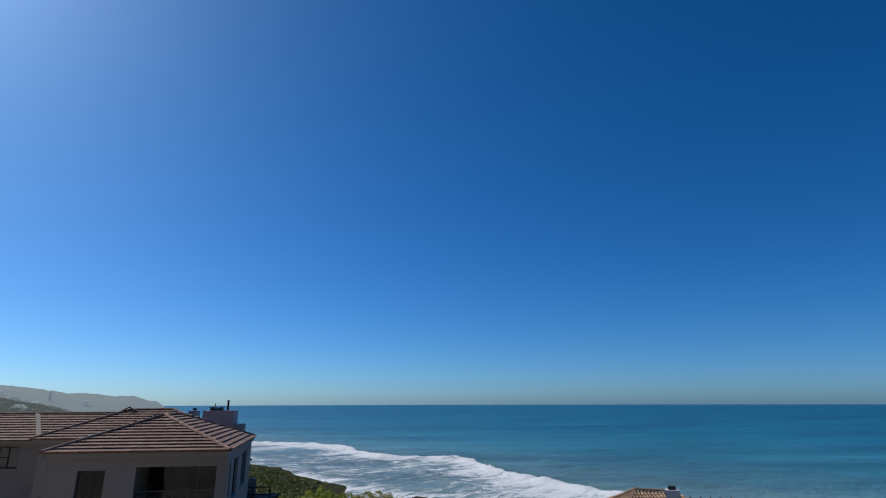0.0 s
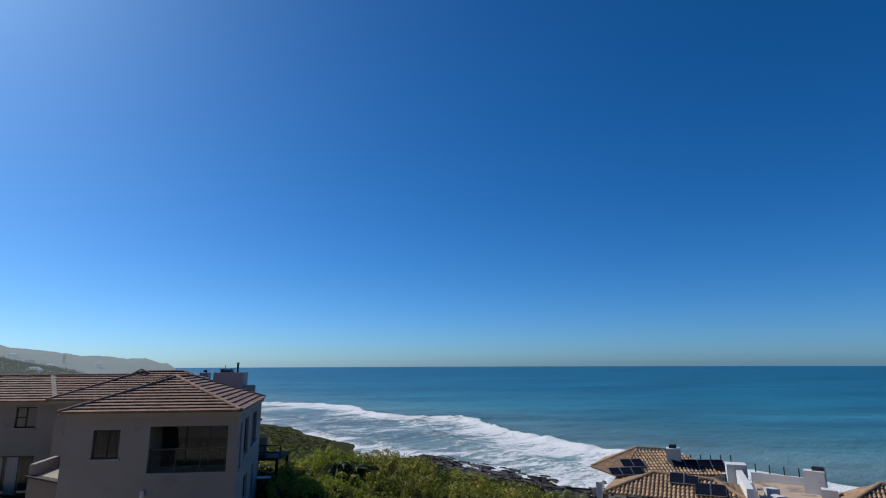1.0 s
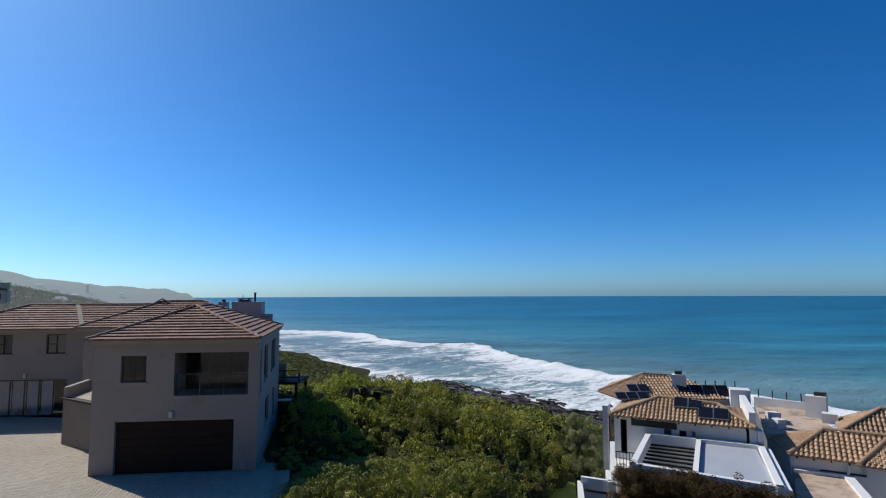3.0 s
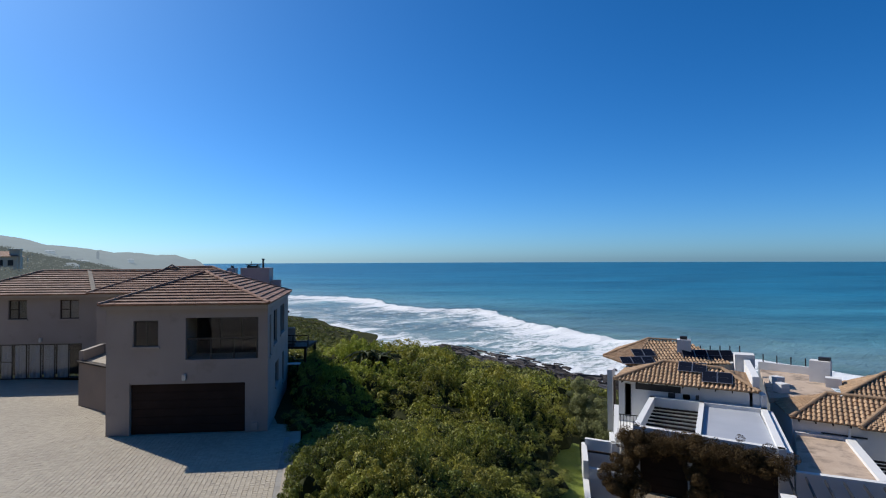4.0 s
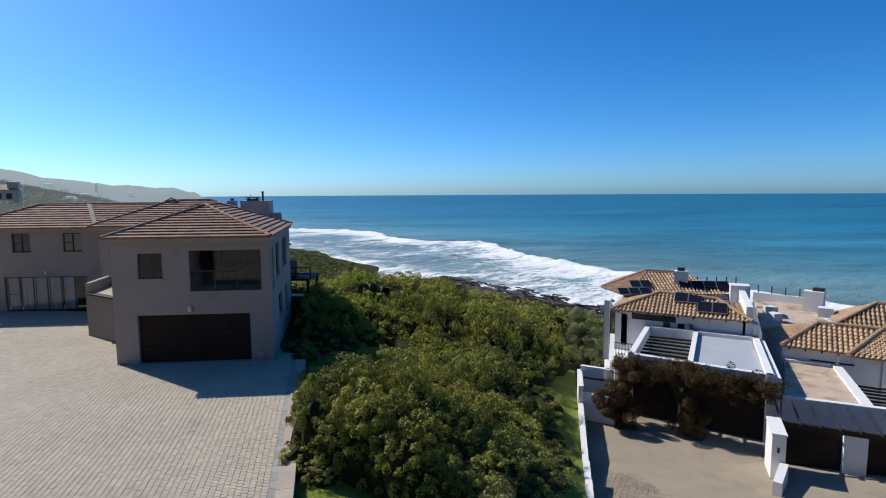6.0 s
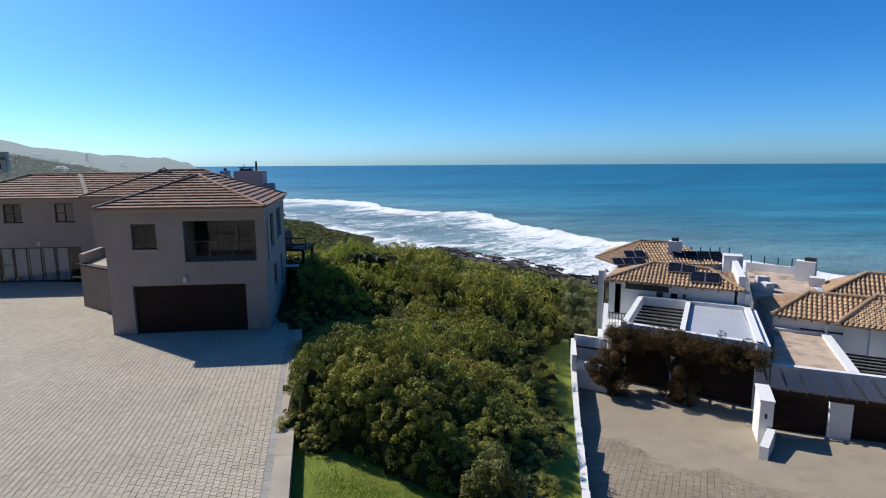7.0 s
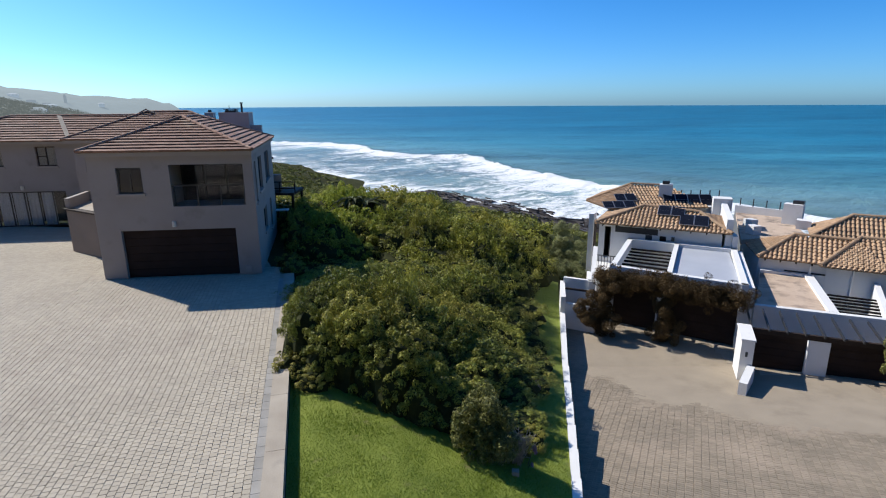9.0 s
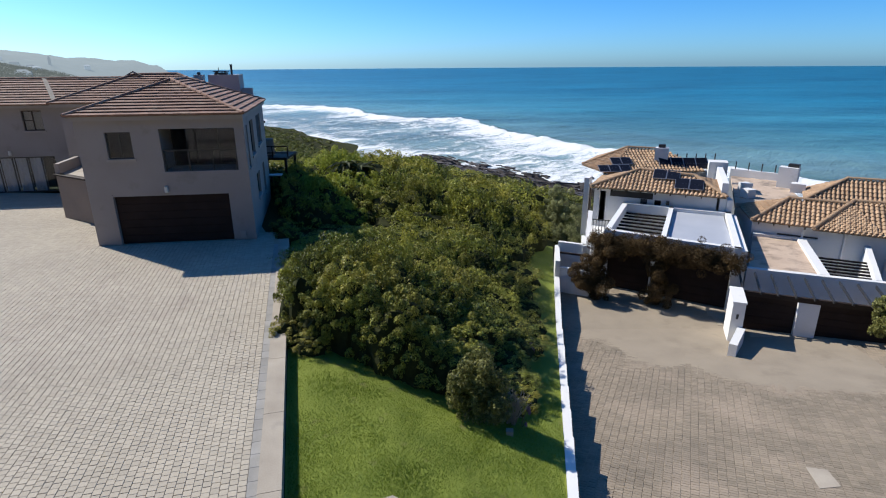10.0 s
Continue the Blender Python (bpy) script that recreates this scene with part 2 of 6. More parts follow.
def pierced(p0, p1, th, z0, z1, holes, bm=None):
    """Like run(), with rectangular openings (along from, along to, z from, z to) through it."""
    bm = bm or bmesh.new()
    p0, p1 = Vector(p0[:2]), Vector(p1[:2])
    length = (p1 - p0).length
    d = (p1 - p0) / length
    s = Vector((-d.y, d.x)) * th
    us = sorted({0.0, length, *[h[0] for h in holes], *[h[1] for h in holes]})
    zs = sorted({z0, z1, *[h[2] for h in holes], *[h[3] for h in holes]})
    grid = {}

    def vert(u, z, back):
        key = (round(u, 4), round(z, 4), back)
        if key not in grid:
            q = p0 + d * u + (s if back else Vector((0, 0)))
            grid[key] = bm.verts.new((q.x, q.y, z))
        return grid[key]

    def solid(i, k):
        if not (0 <= i < len(us) - 1 and 0 <= k < len(zs) - 1):
            return False
        u, z = (us[i] + us[i + 1]) / 2, (zs[k] + zs[k + 1]) / 2
        return not any(h[0] < u < h[1] and h[2] < z < h[3] for h in holes)

    for i in range(len(us) - 1):
        for k in range(len(zs) - 1):
            if not solid(i, k):
                continue
            u0, u1, a, b = us[i], us[i + 1], zs[k], zs[k + 1]
            for back in (False, True):
                bm.faces.new([vert(*c, back) for c in ((u0, a), (u1, a), (u1, b), (u0, b))])
            for di, dk, c0, c1 in ((-1, 0, (u0, a), (u0, b)), (1, 0, (u1, a), (u1, b)), (0, -1, (u0, a), (u1, a)), (0, 1, (u0, b), (u1, b))):
                if not solid(i + di, k + dk):
                    bm.faces.new([vert(*c0, False), vert(*c1, False), vert(*c1, True), vert(*c0, True)])
    return bm


def clip(poly, axis, value, keep_above):
    """Cuts a convex polygon of (u, v) points by a line."""
    out = []
    for i, a in enumerate(poly):
        b = poly[(i + 1) % len(poly)]
        fa, fb = a[axis] - value, b[axis] - value
        if not keep_above:
            fa, fb = -fa, -fb
        if fa >= 0:
            out.append(a)
        if fa * fb < 0:
            t = fa / (fa - fb)
            out.append((a[0] + (b[0] - a[0]) * t, a[1] + (b[1] - a[1]) * t))
    return out


def roof_basis(face):
    """Origin, direction along the eave, direction up the slope and normal of a roof face, whose first two points are its eave."""
    o = Vector(face[0])
    e = (Vector(face[1]) - o).normalized()
    nrm = Vector((0, 0, 0))
    for i in range(len(face)):
        nrm += Vector(face[i]).cross(Vector(face[(i + 1) % len(face)]))
    nrm.normalize()
    if nrm.z < 0:
        nrm = -nrm
    up = nrm.cross(e)
    if up.z < 0:
        up = -up
    return o, e, up, nrm


def flat_tiles(face, course=0.32, width=0.33, lift=0.055):
    """Flat interlocking tiles on a roof face, each a list of (points, count of top points)."""
    o, e, up, nrm = roof_basis(face)
    poly = [((Vector(p) - o).dot(e), (Vector(p) - o).dot(up)) for p in face]
    vmax = max(p[1] for p in poly)
    umin, umax = min(p[0] for p in poly), max(p[0] for p in poly)
    tiles = []
    k = 0
    v = -0.04
    while v < vmax - 0.03:
        strip = clip(clip(poly if v > 0 else [(p[0], p[1] if p[1] > 0.01 else -0.04) for p in poly], 1, v, True), 1, v + course, False)
        u = umin - (0.5 if k % 2 else 0.0) * width
        while u < umax:
            if len(strip) >= 3:
                c = clip(clip(strip, 0, u + 0.004, True), 0, u + width - 0.004, False)
                if len(c) >= 3 and max(p[0] for p in c) - min(p[0] for p in c) > 0.03 and max(p[1] for p in c) - min(p[1] for p in c) > 0.03:
                    jit = random.uniform(-0.004, 0.004)
                    top = [o + e * p[0] + up * p[1] + nrm * (0.02 + jit + lift * (1 - (p[1] - v) / course)) for p in c]
                    low = [o + e * p[0] + up * p[1] - nrm * 0.015 for p in c]
                    tiles.append((top, low))
            u += width
        v += course
        k += 1
    return tiles


def mesh_from(name, verts, faces, mat):
    me = bpy.data.meshes.new(name)
    me.from_pydata(verts, [], faces)
    me.materials.append(mat)
    return me


def under(ob, parent):
    ob.parent = parent
    ob.matrix_parent_inverse = Matrix.Translation(-parent.location)
    return ob


def ridge_run(p, q, mat, parent, r=0.11, piece=0.42):
    """A run of half-round ridge tiles from p to q, each its own piece."""
    p, q = Vector(p), Vector(q)
    n = max(1, round((q - p).length / piece))
    turn = (q - p).to_track_quat('X', 'Z').to_matrix()
    for i in range(n):
        bm = bmesh.new()
        a, b = p.lerp(q, i / n), p.lerp(q, (i + 1.06) / n)
        ring = []
        for c, rad in ((a, r * 1.06), (b, r * 0.94)):
            ring.append([bm.verts.new(c + turn @ Vector((0, rad * math.cos(math.pi * k / 6), rad * math.sin(math.pi * k / 6) * 0.9 - 0.02))) for k in range(7)])
        for k in range(6):
            bm.faces.new((ring[0][k], ring[1][k], ring[1][k + 1], ring[0][k + 1]))
        bm.faces.new(ring[0])
        bm.faces.new(ring[1][::-1])
        part("ridge_tile", bm, mat, parent)


# ---------------------------------------------------------------- lie of the land
SEA = -16.0
A0 = Vector((-15.04, 23.27))
HU = Vector((0.9929, 0.1193))
HN = Vector((-0.1193, 0.9929))


def hp(u, n, z=None):
    """A place by the grey house's own axes: u along its garage front, n behind it."""
    q = A0 + HU * u + HN * n
    return q if z is None else Vector((q.x, q.y, z))


def kerb_x(y):
    return -3.12 - 0.246 * (y - 8.94)


def wall_x(y):
    return 3.03 + 0.193 * (y - 10.2)


def drive_z(y):
    return -4.0 + 0.13 * max(0.0, 22.5 - max(y, -6.0))


def smooth(a, b, x):
    t = min(1.0, max(0.0, (x - a) / (b - a)))
    return t * t * (3 - 2 * t)


def lerp(a, b, t):
    return a + (b - a) * t


def inland(x, y):
    """Metres from the waterline, positive on land."""
    return -0.771 * (x - 22) - 0.636 * (y - 106) + 7 * math.sin(0.03 * x - 0.02 * y + 1) + 3 * math.sin(0.11 * x - 0.08 * y)


def coast_z(x, y):
    s = inland(x, y)
    z = np.interp(s, [-90, -30, 0, 12, 36, 42, 50, 62, 90, 160, 320, 700], [-26, -18.5, -15.9, -14.0, -7.6, -5.2, -3.9, -3.2, -2.4, 2.0, 9.0, 30.0])
    return float(z) + 0.8 * noise.noise(Vector((x * 0.05, y * 0.05, 0)))


def lot_z(x, y):
    """The empty lot between the two properties."""
    t = min(1.0, max(0.0, (x - kerb_x(y)) / (wall_x(y) - kerb_x(y))))
    return lerp(-0.32, drive_z(y) + 0.68, t ** 1.3) - 0.035 * max(0.0, y - 18)


def land_z(x, y):
    yy = min(y, 40.0)
    if x < kerb_x(yy) - 0.2:
        near = -0.06
        near = lerp(near, -2.6, smooth(34.5, 46, y) * smooth(-11.5, -8.0, x)) if y > 34 else near
    elif x > wall_x(yy) + 0.05:
        near = drive_z(y) - 0.06 if y < 33 else lerp(-4.06, -9.0, smooth(33, 60, y))
    else:
        near = lot_z(x, y)
    # unseen hill behind the camera, added to block light from the low sky
    if y < -8:
        near += float(np.interp(-y, [8, 14, 22, 45, 80, 160, 300, 420], [0, 1.5, 5, 18, 38, 75, 120, 140]))
    if y < 28:
        return near
    far = lerp(coast_z(x, y), 3.2, smooth(-34, -60, x) * smooth(40, 60, y) * smooth(70, 110, inland(x, y)))
    return lerp(near, far, smooth(36, 58, y + 0.25 * max(0.0, -x - 10)))


def ground_sheet():
    bm = bmesh.new()
    ys = [-420, -300, -220, -160, -110, -80, -60, -45, -32, -22, -14, -8, -4] + [float(v) for v in np.arange(0, 60, 1.0)] + [60 + 3.0 * k for k in range(1, 45)] + [200, 230, 260, 300, 350, 420, 520, 650]
    off_l = [-700, -500, -350, -240, -160, -120, -95, -75, -60, -50, -42, -36, -31, -27, -23, -20, -17, -14, -12, -10, -8, -6.5, -5, -4, -3, -2.2, -1.4, -0.7, -0.25]
    off_r = [0.25, 0.8, 1.5, 2.5, 4, 6, 8, 10, 13, 16, 20, 25, 31, 38, 46, 56, 70, 90, 120, 170, 260, 420, 700]
    rows = []
    for y in ys:
        yy = min(y, 40.0)
        k, w = kerb_x(yy), wall_x(yy)
        xs = [k + o for o in off_l] + [lerp(k - 0.15, w - 0.05, i / 13) for i in range(14)] + [w + o for o in off_r]
        row = []
        for x in xs:
            z = land_z(x, y)
            row.append(bm.verts.new((x, y, max(z, SEA - 12))))
        rows.append(row)
    for a, b in zip(rows, rows[1:]):
        for i in range(len(a) - 1):
            bm.faces.new((a[i], a[i + 1], b[i + 1], b[i]))
    return bm


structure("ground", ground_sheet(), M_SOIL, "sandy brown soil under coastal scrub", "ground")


# unseen wall behind the camera, added to bounce warm light onto shaded fronts
structure("bounce_wall", prism([(-45, -8.6), (45, -8.6), (45, -8.2), (-45, -8.2)], -6, 6.5), M_BOUNCE, "unseen plain beige wall added behind the camera to bounce light", "wall")


# ---------------------------------------------------------------- sea
BREAKER = ((-40, 46), (0, 49), (26, 52), (46, 57), (68, 62), (95, 74), (114, 85), (127, 82), (142, 65), (175, 70), (210, 82), (241, 81), (270, 60), (400, 60))      # along the shore, off it


def sea_material():
    m = bpy.data.materials.new("sea_water")
    m.use_nodes = True
    t = m.node_tree
    L = t.links.new
    p = t.nodes["Principled BSDF"]

    def node(kind, **sets):
        n = t.nodes.new(kind)
        for k, v in sets.items():
            n.inputs[k].default_value = v
        return n

    def math_node(op, a, b=0.0, c=0.0):
        n = t.nodes.new("ShaderNodeMath")
        n.operation = op
        for i, v in enumerate((a, b, c)):
            if isinstance(v, (int, float)):
                n.inputs[i].default_value = v
            else:
                L(v, n.inputs[i])
        return n.outputs[0]

    def noise_node(vec, scale, detail=4, rough=0.6, dist=0.0):
        n = node("ShaderNodeTexNoise", Scale=scale, Detail=detail, Roughness=rough, Distortion=dist)
        L(vec, n.inputs["Vector"])
        return n.outputs[0]

    def ramp(val, stops):
        n = t.nodes.new("ShaderNodeValToRGB")
        e = n.color_ramp.elements
        e[0].position, e[0].color = stops[0][0], (*stops[0][1], 1) if isinstance(stops[0][1], tuple) else (stops[0][1],) * 3 + (1,)
        e[1].position, e[1].color = stops[-1][0], (*stops[-1][1], 1) if isinstance(stops[-1][1], tuple) else (stops[-1][1],) * 3 + (1,)
        for s, c in stops[1:-1]:
            k = e.new(s)
            k.color = (*c, 1) if isinstance(c, tuple) else (c,) * 3 + (1,)
        L(val, n.inputs[0])
        return n.outputs[0]

    geo = t.nodes.new("ShaderNodeNewGeometry")
    pos = geo.outputs["Position"]
    dot = t.nodes.new("ShaderNodeVectorMath")
    dot.operation = 'DOT_PRODUCT'
    L(pos, dot.inputs[0])
    dot.inputs[1].default_value = (0.771, 0.636, 0)
    off = math_node('SUBTRACT', dot.outputs["Value"], 0.771 * 22 + 0.636 * 106)      # metres off the shore
    # stretch along the shore so that foam lies in streaks
    rot = t.nodes.new("ShaderNodeMapping")
    rot.vector_type = 'POINT'
    rot.inputs["Rotation"].default_value = (0, 0, math.atan2(0.636, -0.771) + math.pi)
    rot.inputs["Scale"].default_value = (1, 1, 1)
    L(pos, rot.inputs["Vector"])
    stretch = t.nodes.new("ShaderNodeMapping")
    stretch.inputs["Scale"].default_value = (0.45, 1.0, 1.0)
    L(rot.outputs[0], stretch.inputs["Vector"])
    sv = stretch.outputs[0]
    dot2 = t.nodes.new("ShaderNodeVectorMath")
    dot2.operation = 'DOT_PRODUCT'
    L(pos, dot2.inputs[0])
    dot2.inputs[1].default_value = (-0.636, 0.771, 0)
    along = math_node('SUBTRACT', dot2.outputs["Value"], 0.771 * 106 - 0.636 * 22)      # metres along the shore
    offw = math_node('ADD', off, math_node('MULTIPLY', math_node('SUBTRACT', noise_node(pos, 0.05, 4), 0.5), 16.0))
    crest = math_node('MULTIPLY', ramp(math_node('DIVIDE', math_node('ADD', along, 40.0), 440.0), [((a + 40) / 440, c / 100) for a, c in BREAKER]), 100.0)
    behind = math_node('SUBTRACT', crest, offw)      # metres shoreward of the breaking crest
    wash = ramp(math_node('DIVIDE', math_node('ADD', behind, 10.0), 100.0),
                [(0.0, 0.02), (0.08, 0.12), (0.102, 0.88), (0.15, 0.74), (0.24, 0.63), (0.34, 0.54), (0.46, 0.49), (1.0, 0.49)])
    swash = ramp(math_node('DIVIDE', math_node('ADD', offw, 30.0), 60.0), [(0.0, 0.0), (0.35, 0.02), (0.52, 0.14), (0.60, 0.20), (0.68, 0.06), (1.0, 0.0)])
    patchy = math_node('MULTIPLY', math_node('SUBTRACT', noise_node(sv, 0.035, 4), 0.5), 0.85)
    dens = math_node('ADD', math_node('ADD', wash, swash), patchy)
    f1 = noise_node(sv, 0.20, 8, 0.70, 0.8)
    f2 = noise_node(sv, 0.9, 6, 0.7, 1.0)
    fn = math_node('ADD', math_node('MULTIPLY_ADD', f1, 0.45, math_node('MULTIPLY', f2, 0.33)), math_node('MULTIPLY', noise_node(pos, 2.2, 6, 0.75, 0.8), 0.22))
    fn = math_node('MULTIPLY_ADD', math_node('SUBTRACT', fn, 0.5), 2.3, 0.5)
    foam_raw = math_node('ADD', fn, math_node('SUBTRACT', dens, 1.0))
    mr = node("ShaderNodeMapRange")
    mr.inputs["From Min"].default_value, mr.inputs["From Max"].default_value = 0.02, 0.17
    L(foam_raw, mr.inputs["Value"])
    foam = mr.outputs[0]
    # colour by depth: sandy green in the shallows, blue further out
    far = math_node('DIVIDE', math_node('ADD', offw, 20), 900.0)
    water = ramp(far, [(0.0, (0.15, 0.19, 0.165)), (0.08, (0.135, 0.205, 0.20)), (0.14, (0.068, 0.175, 0.190)), (0.20, (0.030, 0.135, 0.170)), (0.40, (0.010, 0.104, 0.155)), (1.0, (0.004, 0.082, 0.125))])
    face = ramp(math_node('DIVIDE', math_node('ADD', behind, 14.0), 16.0), [(0.0, 0.0), (0.5, 0.35), (0.8, 0.6), (1.0, 0.0)])      # thin green water under the crest
    green = t.nodes.new("ShaderNodeMix")
    green.data_type = 'RGBA'
    L(face, green.inputs[0])
    L(water, green.inputs[6])
    green.inputs[7].default_value = (0.085, 0.16, 0.10, 1)
    water = green.outputs[2]
    # lit and shaded sides of the swell, put into the water colour as streaks
    long = t.nodes.new("ShaderNodeMapping")
    long.inputs["Scale"].default_value = (0.22, 1.0, 1.0)
    L(pos, long.inputs["Vector"])
    swell_tone = math_node('MULTIPLY_ADD', noise_node(long.outputs[0], 0.022, 9, 0.78), 0.7, math_node('MULTIPLY', noise_node(sv, 0.012, 4, 0.6), 0.3))
    hsv = t.nodes.new("ShaderNodeHueSaturation")
    L(water, hsv.inputs["Color"])
    mv = node("ShaderNodeMapRange")
    mv.inputs["From Min"].default_value, mv.inputs["From Max"].default_value = 0.36, 0.64
    mv.inputs["To Min"].default_value, mv.inputs["To Max"].default_value = 0.5, 1.9
    L(swell_tone, mv.inputs["Value"])
    L(mv.outputs[0], hsv.inputs["Value"])
    mix = t.nodes.new("ShaderNodeMix")
    mix.data_type = 'RGBA'
    L(foam, mix.inputs[0])
    L(hsv.outputs[0], mix.inputs[6])
    mix.inputs[7].default_value = (0.70, 0.72, 0.725, 1)
    L(mix.outputs[2], p.inputs["Base Color"])
    rr = node("ShaderNodeMapRange")
    rr.inputs["To Min"].default_value, rr.inputs["To Max"].default_value = 0.34, 0.9
    L(foam, rr.inputs["Value"])
    L(rr.outputs[0], p.inputs["Roughness"])
    p.inputs["IOR"].default_value = 1.33
    p.inputs["Specular IOR Level"].default_value = 0.5
    w1 = noise_node(sv, 0.25, 6, 0.6)
    w2 = noise_node(sv, 1.4, 5, 0.6)
    bump = t.nodes.new("ShaderNodeBump")
    bump.inputs["Strength"].default_value = 0.7
    bump.inputs["Distance"].default_value = 1.2
    L(math_node('ADD', math_node('MULTIPLY', w1, 1.0), math_node('MULTIPLY', w2, 0.3)), bump.inputs["Height"])
    L(bump.outputs[0], p.inputs["Normal"])
    return m


def sea_z(x, y):
    off = -inland(x, y)
    z = SEA + 0.10 * math.sin(0.5 * off + 0.05 * x) + 0.25 * noise.noise(Vector((x * 0.06, y * 0.06, 3)))
    w = 0.771 * (x - 22) + 0.636 * (y - 106)
    al = -0.636 * (x - 22) + 0.771 * (y - 106)
    front = float(np.interp(al, [b[0] for b in BREAKER], [b[1] for b in BREAKER]))
    for crest, h, wid in ((front - 1.5, 1.7, 3.5), (front - 26, 0.7, 3.5), (12, 0.6, 3.0), (front + 34, 0.8, 7.0), (front + 85, 0.6, 9.0)):
        fade = 0.35 + 0.65 * max(0.0, noise.noise(Vector((x * 0.02 + crest, y * 0.02, 1))) + 0.4)
        z += h * fade * math.exp(-((w - crest) / wid) ** 2)
    return z


def sea_sheet():
    verts, faces = [], []
    az = [radians(a) for a in np.concatenate([np.arange(-110, -46, 4.0), np.arange(-46, 50, 0.55), np.arange(50, 111, 4.0)])]
    rad = [70 * 1.0135 ** k for k in range(160)]
    while rad[-1] < 4900:
        rad.append(rad[-1] * 1.12)
    rad[-1] = 4930
    for r in rad:
        for a in az:
            x, y = r * math.sin(a), r * math.cos(a)
            verts.append((x, y, sea_z(x, y) if r < 600 else SEA))
    n = len(az)
    for i in range(len(rad) - 1):
        for j in range(n - 1):
            faces.append((i * n + j, i * n + j + 1, (i + 1) * n + j + 1, (i + 1) * n + j))
    ob = new("water", mesh_from("water", verts, faces, sea_material()))
    for f in ob.data.polygons:
        f.use_smooth = True
    tagged(ob, "blue-green sea with white breakers rolling onto the shore", "sea", kind="structure")


sea_sheet()


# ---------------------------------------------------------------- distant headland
# distance haze is mixed into the surface as a glowing colour
def hazed_material(name, low, high, haze, amount):
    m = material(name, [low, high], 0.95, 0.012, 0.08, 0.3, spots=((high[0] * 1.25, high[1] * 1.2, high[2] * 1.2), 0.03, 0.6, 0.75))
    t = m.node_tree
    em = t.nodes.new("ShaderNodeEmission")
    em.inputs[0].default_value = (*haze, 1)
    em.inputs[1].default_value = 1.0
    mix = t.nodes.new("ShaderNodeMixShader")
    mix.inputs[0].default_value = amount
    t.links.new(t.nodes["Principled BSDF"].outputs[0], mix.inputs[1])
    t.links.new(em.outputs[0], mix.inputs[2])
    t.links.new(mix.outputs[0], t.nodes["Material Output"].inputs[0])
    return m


def headland(name, crest, foot, mat, label, seed):
    """A ridge of hills: crest and foot are (azimuth in degrees, distance, height) from the shore's viewpoint."""
    bm = bmesh.new()
    az = np.arange(crest[0][0], crest[-1][0] + 0.01, 0.35)
    grid = []
    for a in az:
        d1, z1 = np.interp(a, [c[0] for c in crest], [c[1] for c in crest]), np.interp(a, [c[0] for c in crest], [c[2] for c in crest])
        d0, z0 = np.interp(a, [c[0] for c in foot], [c[1] for c in foot]), np.interp(a, [c[0] for c in foot], [c[2] for c in foot])
        col = []
        for k in range(15):
            t = k / 12
            d = lerp(d0, d1, t)
            x, y = d * math.sin(radians(a)), d * math.cos(radians(a))
            z = lerp(z0, z1, 1 - (1 - min(t, 1.0)) ** 1.5) - (max(0.0, t - 1) * 60)
            z += noise.noise(Vector((x * 0.02 + seed, y * 0.02, 0))) * 0.004 * d * min(t, 1.0) + noise.noise(Vector((x * 0.08, y * 0.08, seed))) * 0.0015 * d * min(1, t)
            col.append(bm.verts.new((x, y, z)))
        grid.append(col)
    for a, b in zip(grid, grid[1:]):
        for k in range(len(a) - 1):
            bm.faces.new((a[k], b[k], b[k + 1], a[k + 1]))
    ob = structure(name, bm, mat, label, "hills")
    for f in ob.data.polygons:
        f.use_smooth = True


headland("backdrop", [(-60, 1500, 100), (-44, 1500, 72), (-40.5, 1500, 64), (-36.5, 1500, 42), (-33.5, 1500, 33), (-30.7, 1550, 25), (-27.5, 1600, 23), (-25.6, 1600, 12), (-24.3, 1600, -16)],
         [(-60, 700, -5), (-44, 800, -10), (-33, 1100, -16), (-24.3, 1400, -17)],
         hazed_material("far_hazed_slope", (0.05, 0.07, 0.05), (0.10, 0.12, 0.09), (0.44, 0.54, 0.62), 0.44), "hazy wooded headland falling to the sea", 3)
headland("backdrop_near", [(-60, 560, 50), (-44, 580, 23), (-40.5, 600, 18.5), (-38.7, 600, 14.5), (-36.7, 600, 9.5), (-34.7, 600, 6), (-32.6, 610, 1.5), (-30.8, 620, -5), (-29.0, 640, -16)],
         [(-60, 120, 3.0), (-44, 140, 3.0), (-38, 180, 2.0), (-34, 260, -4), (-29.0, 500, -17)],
         hazed_material("near_hazed_slope", (0.022, 0.034, 0.016), (0.045, 0.056, 0.03), (0.40, 0.46, 0.45), 0.29), "green hillside with scattered houses along the coast", 8)


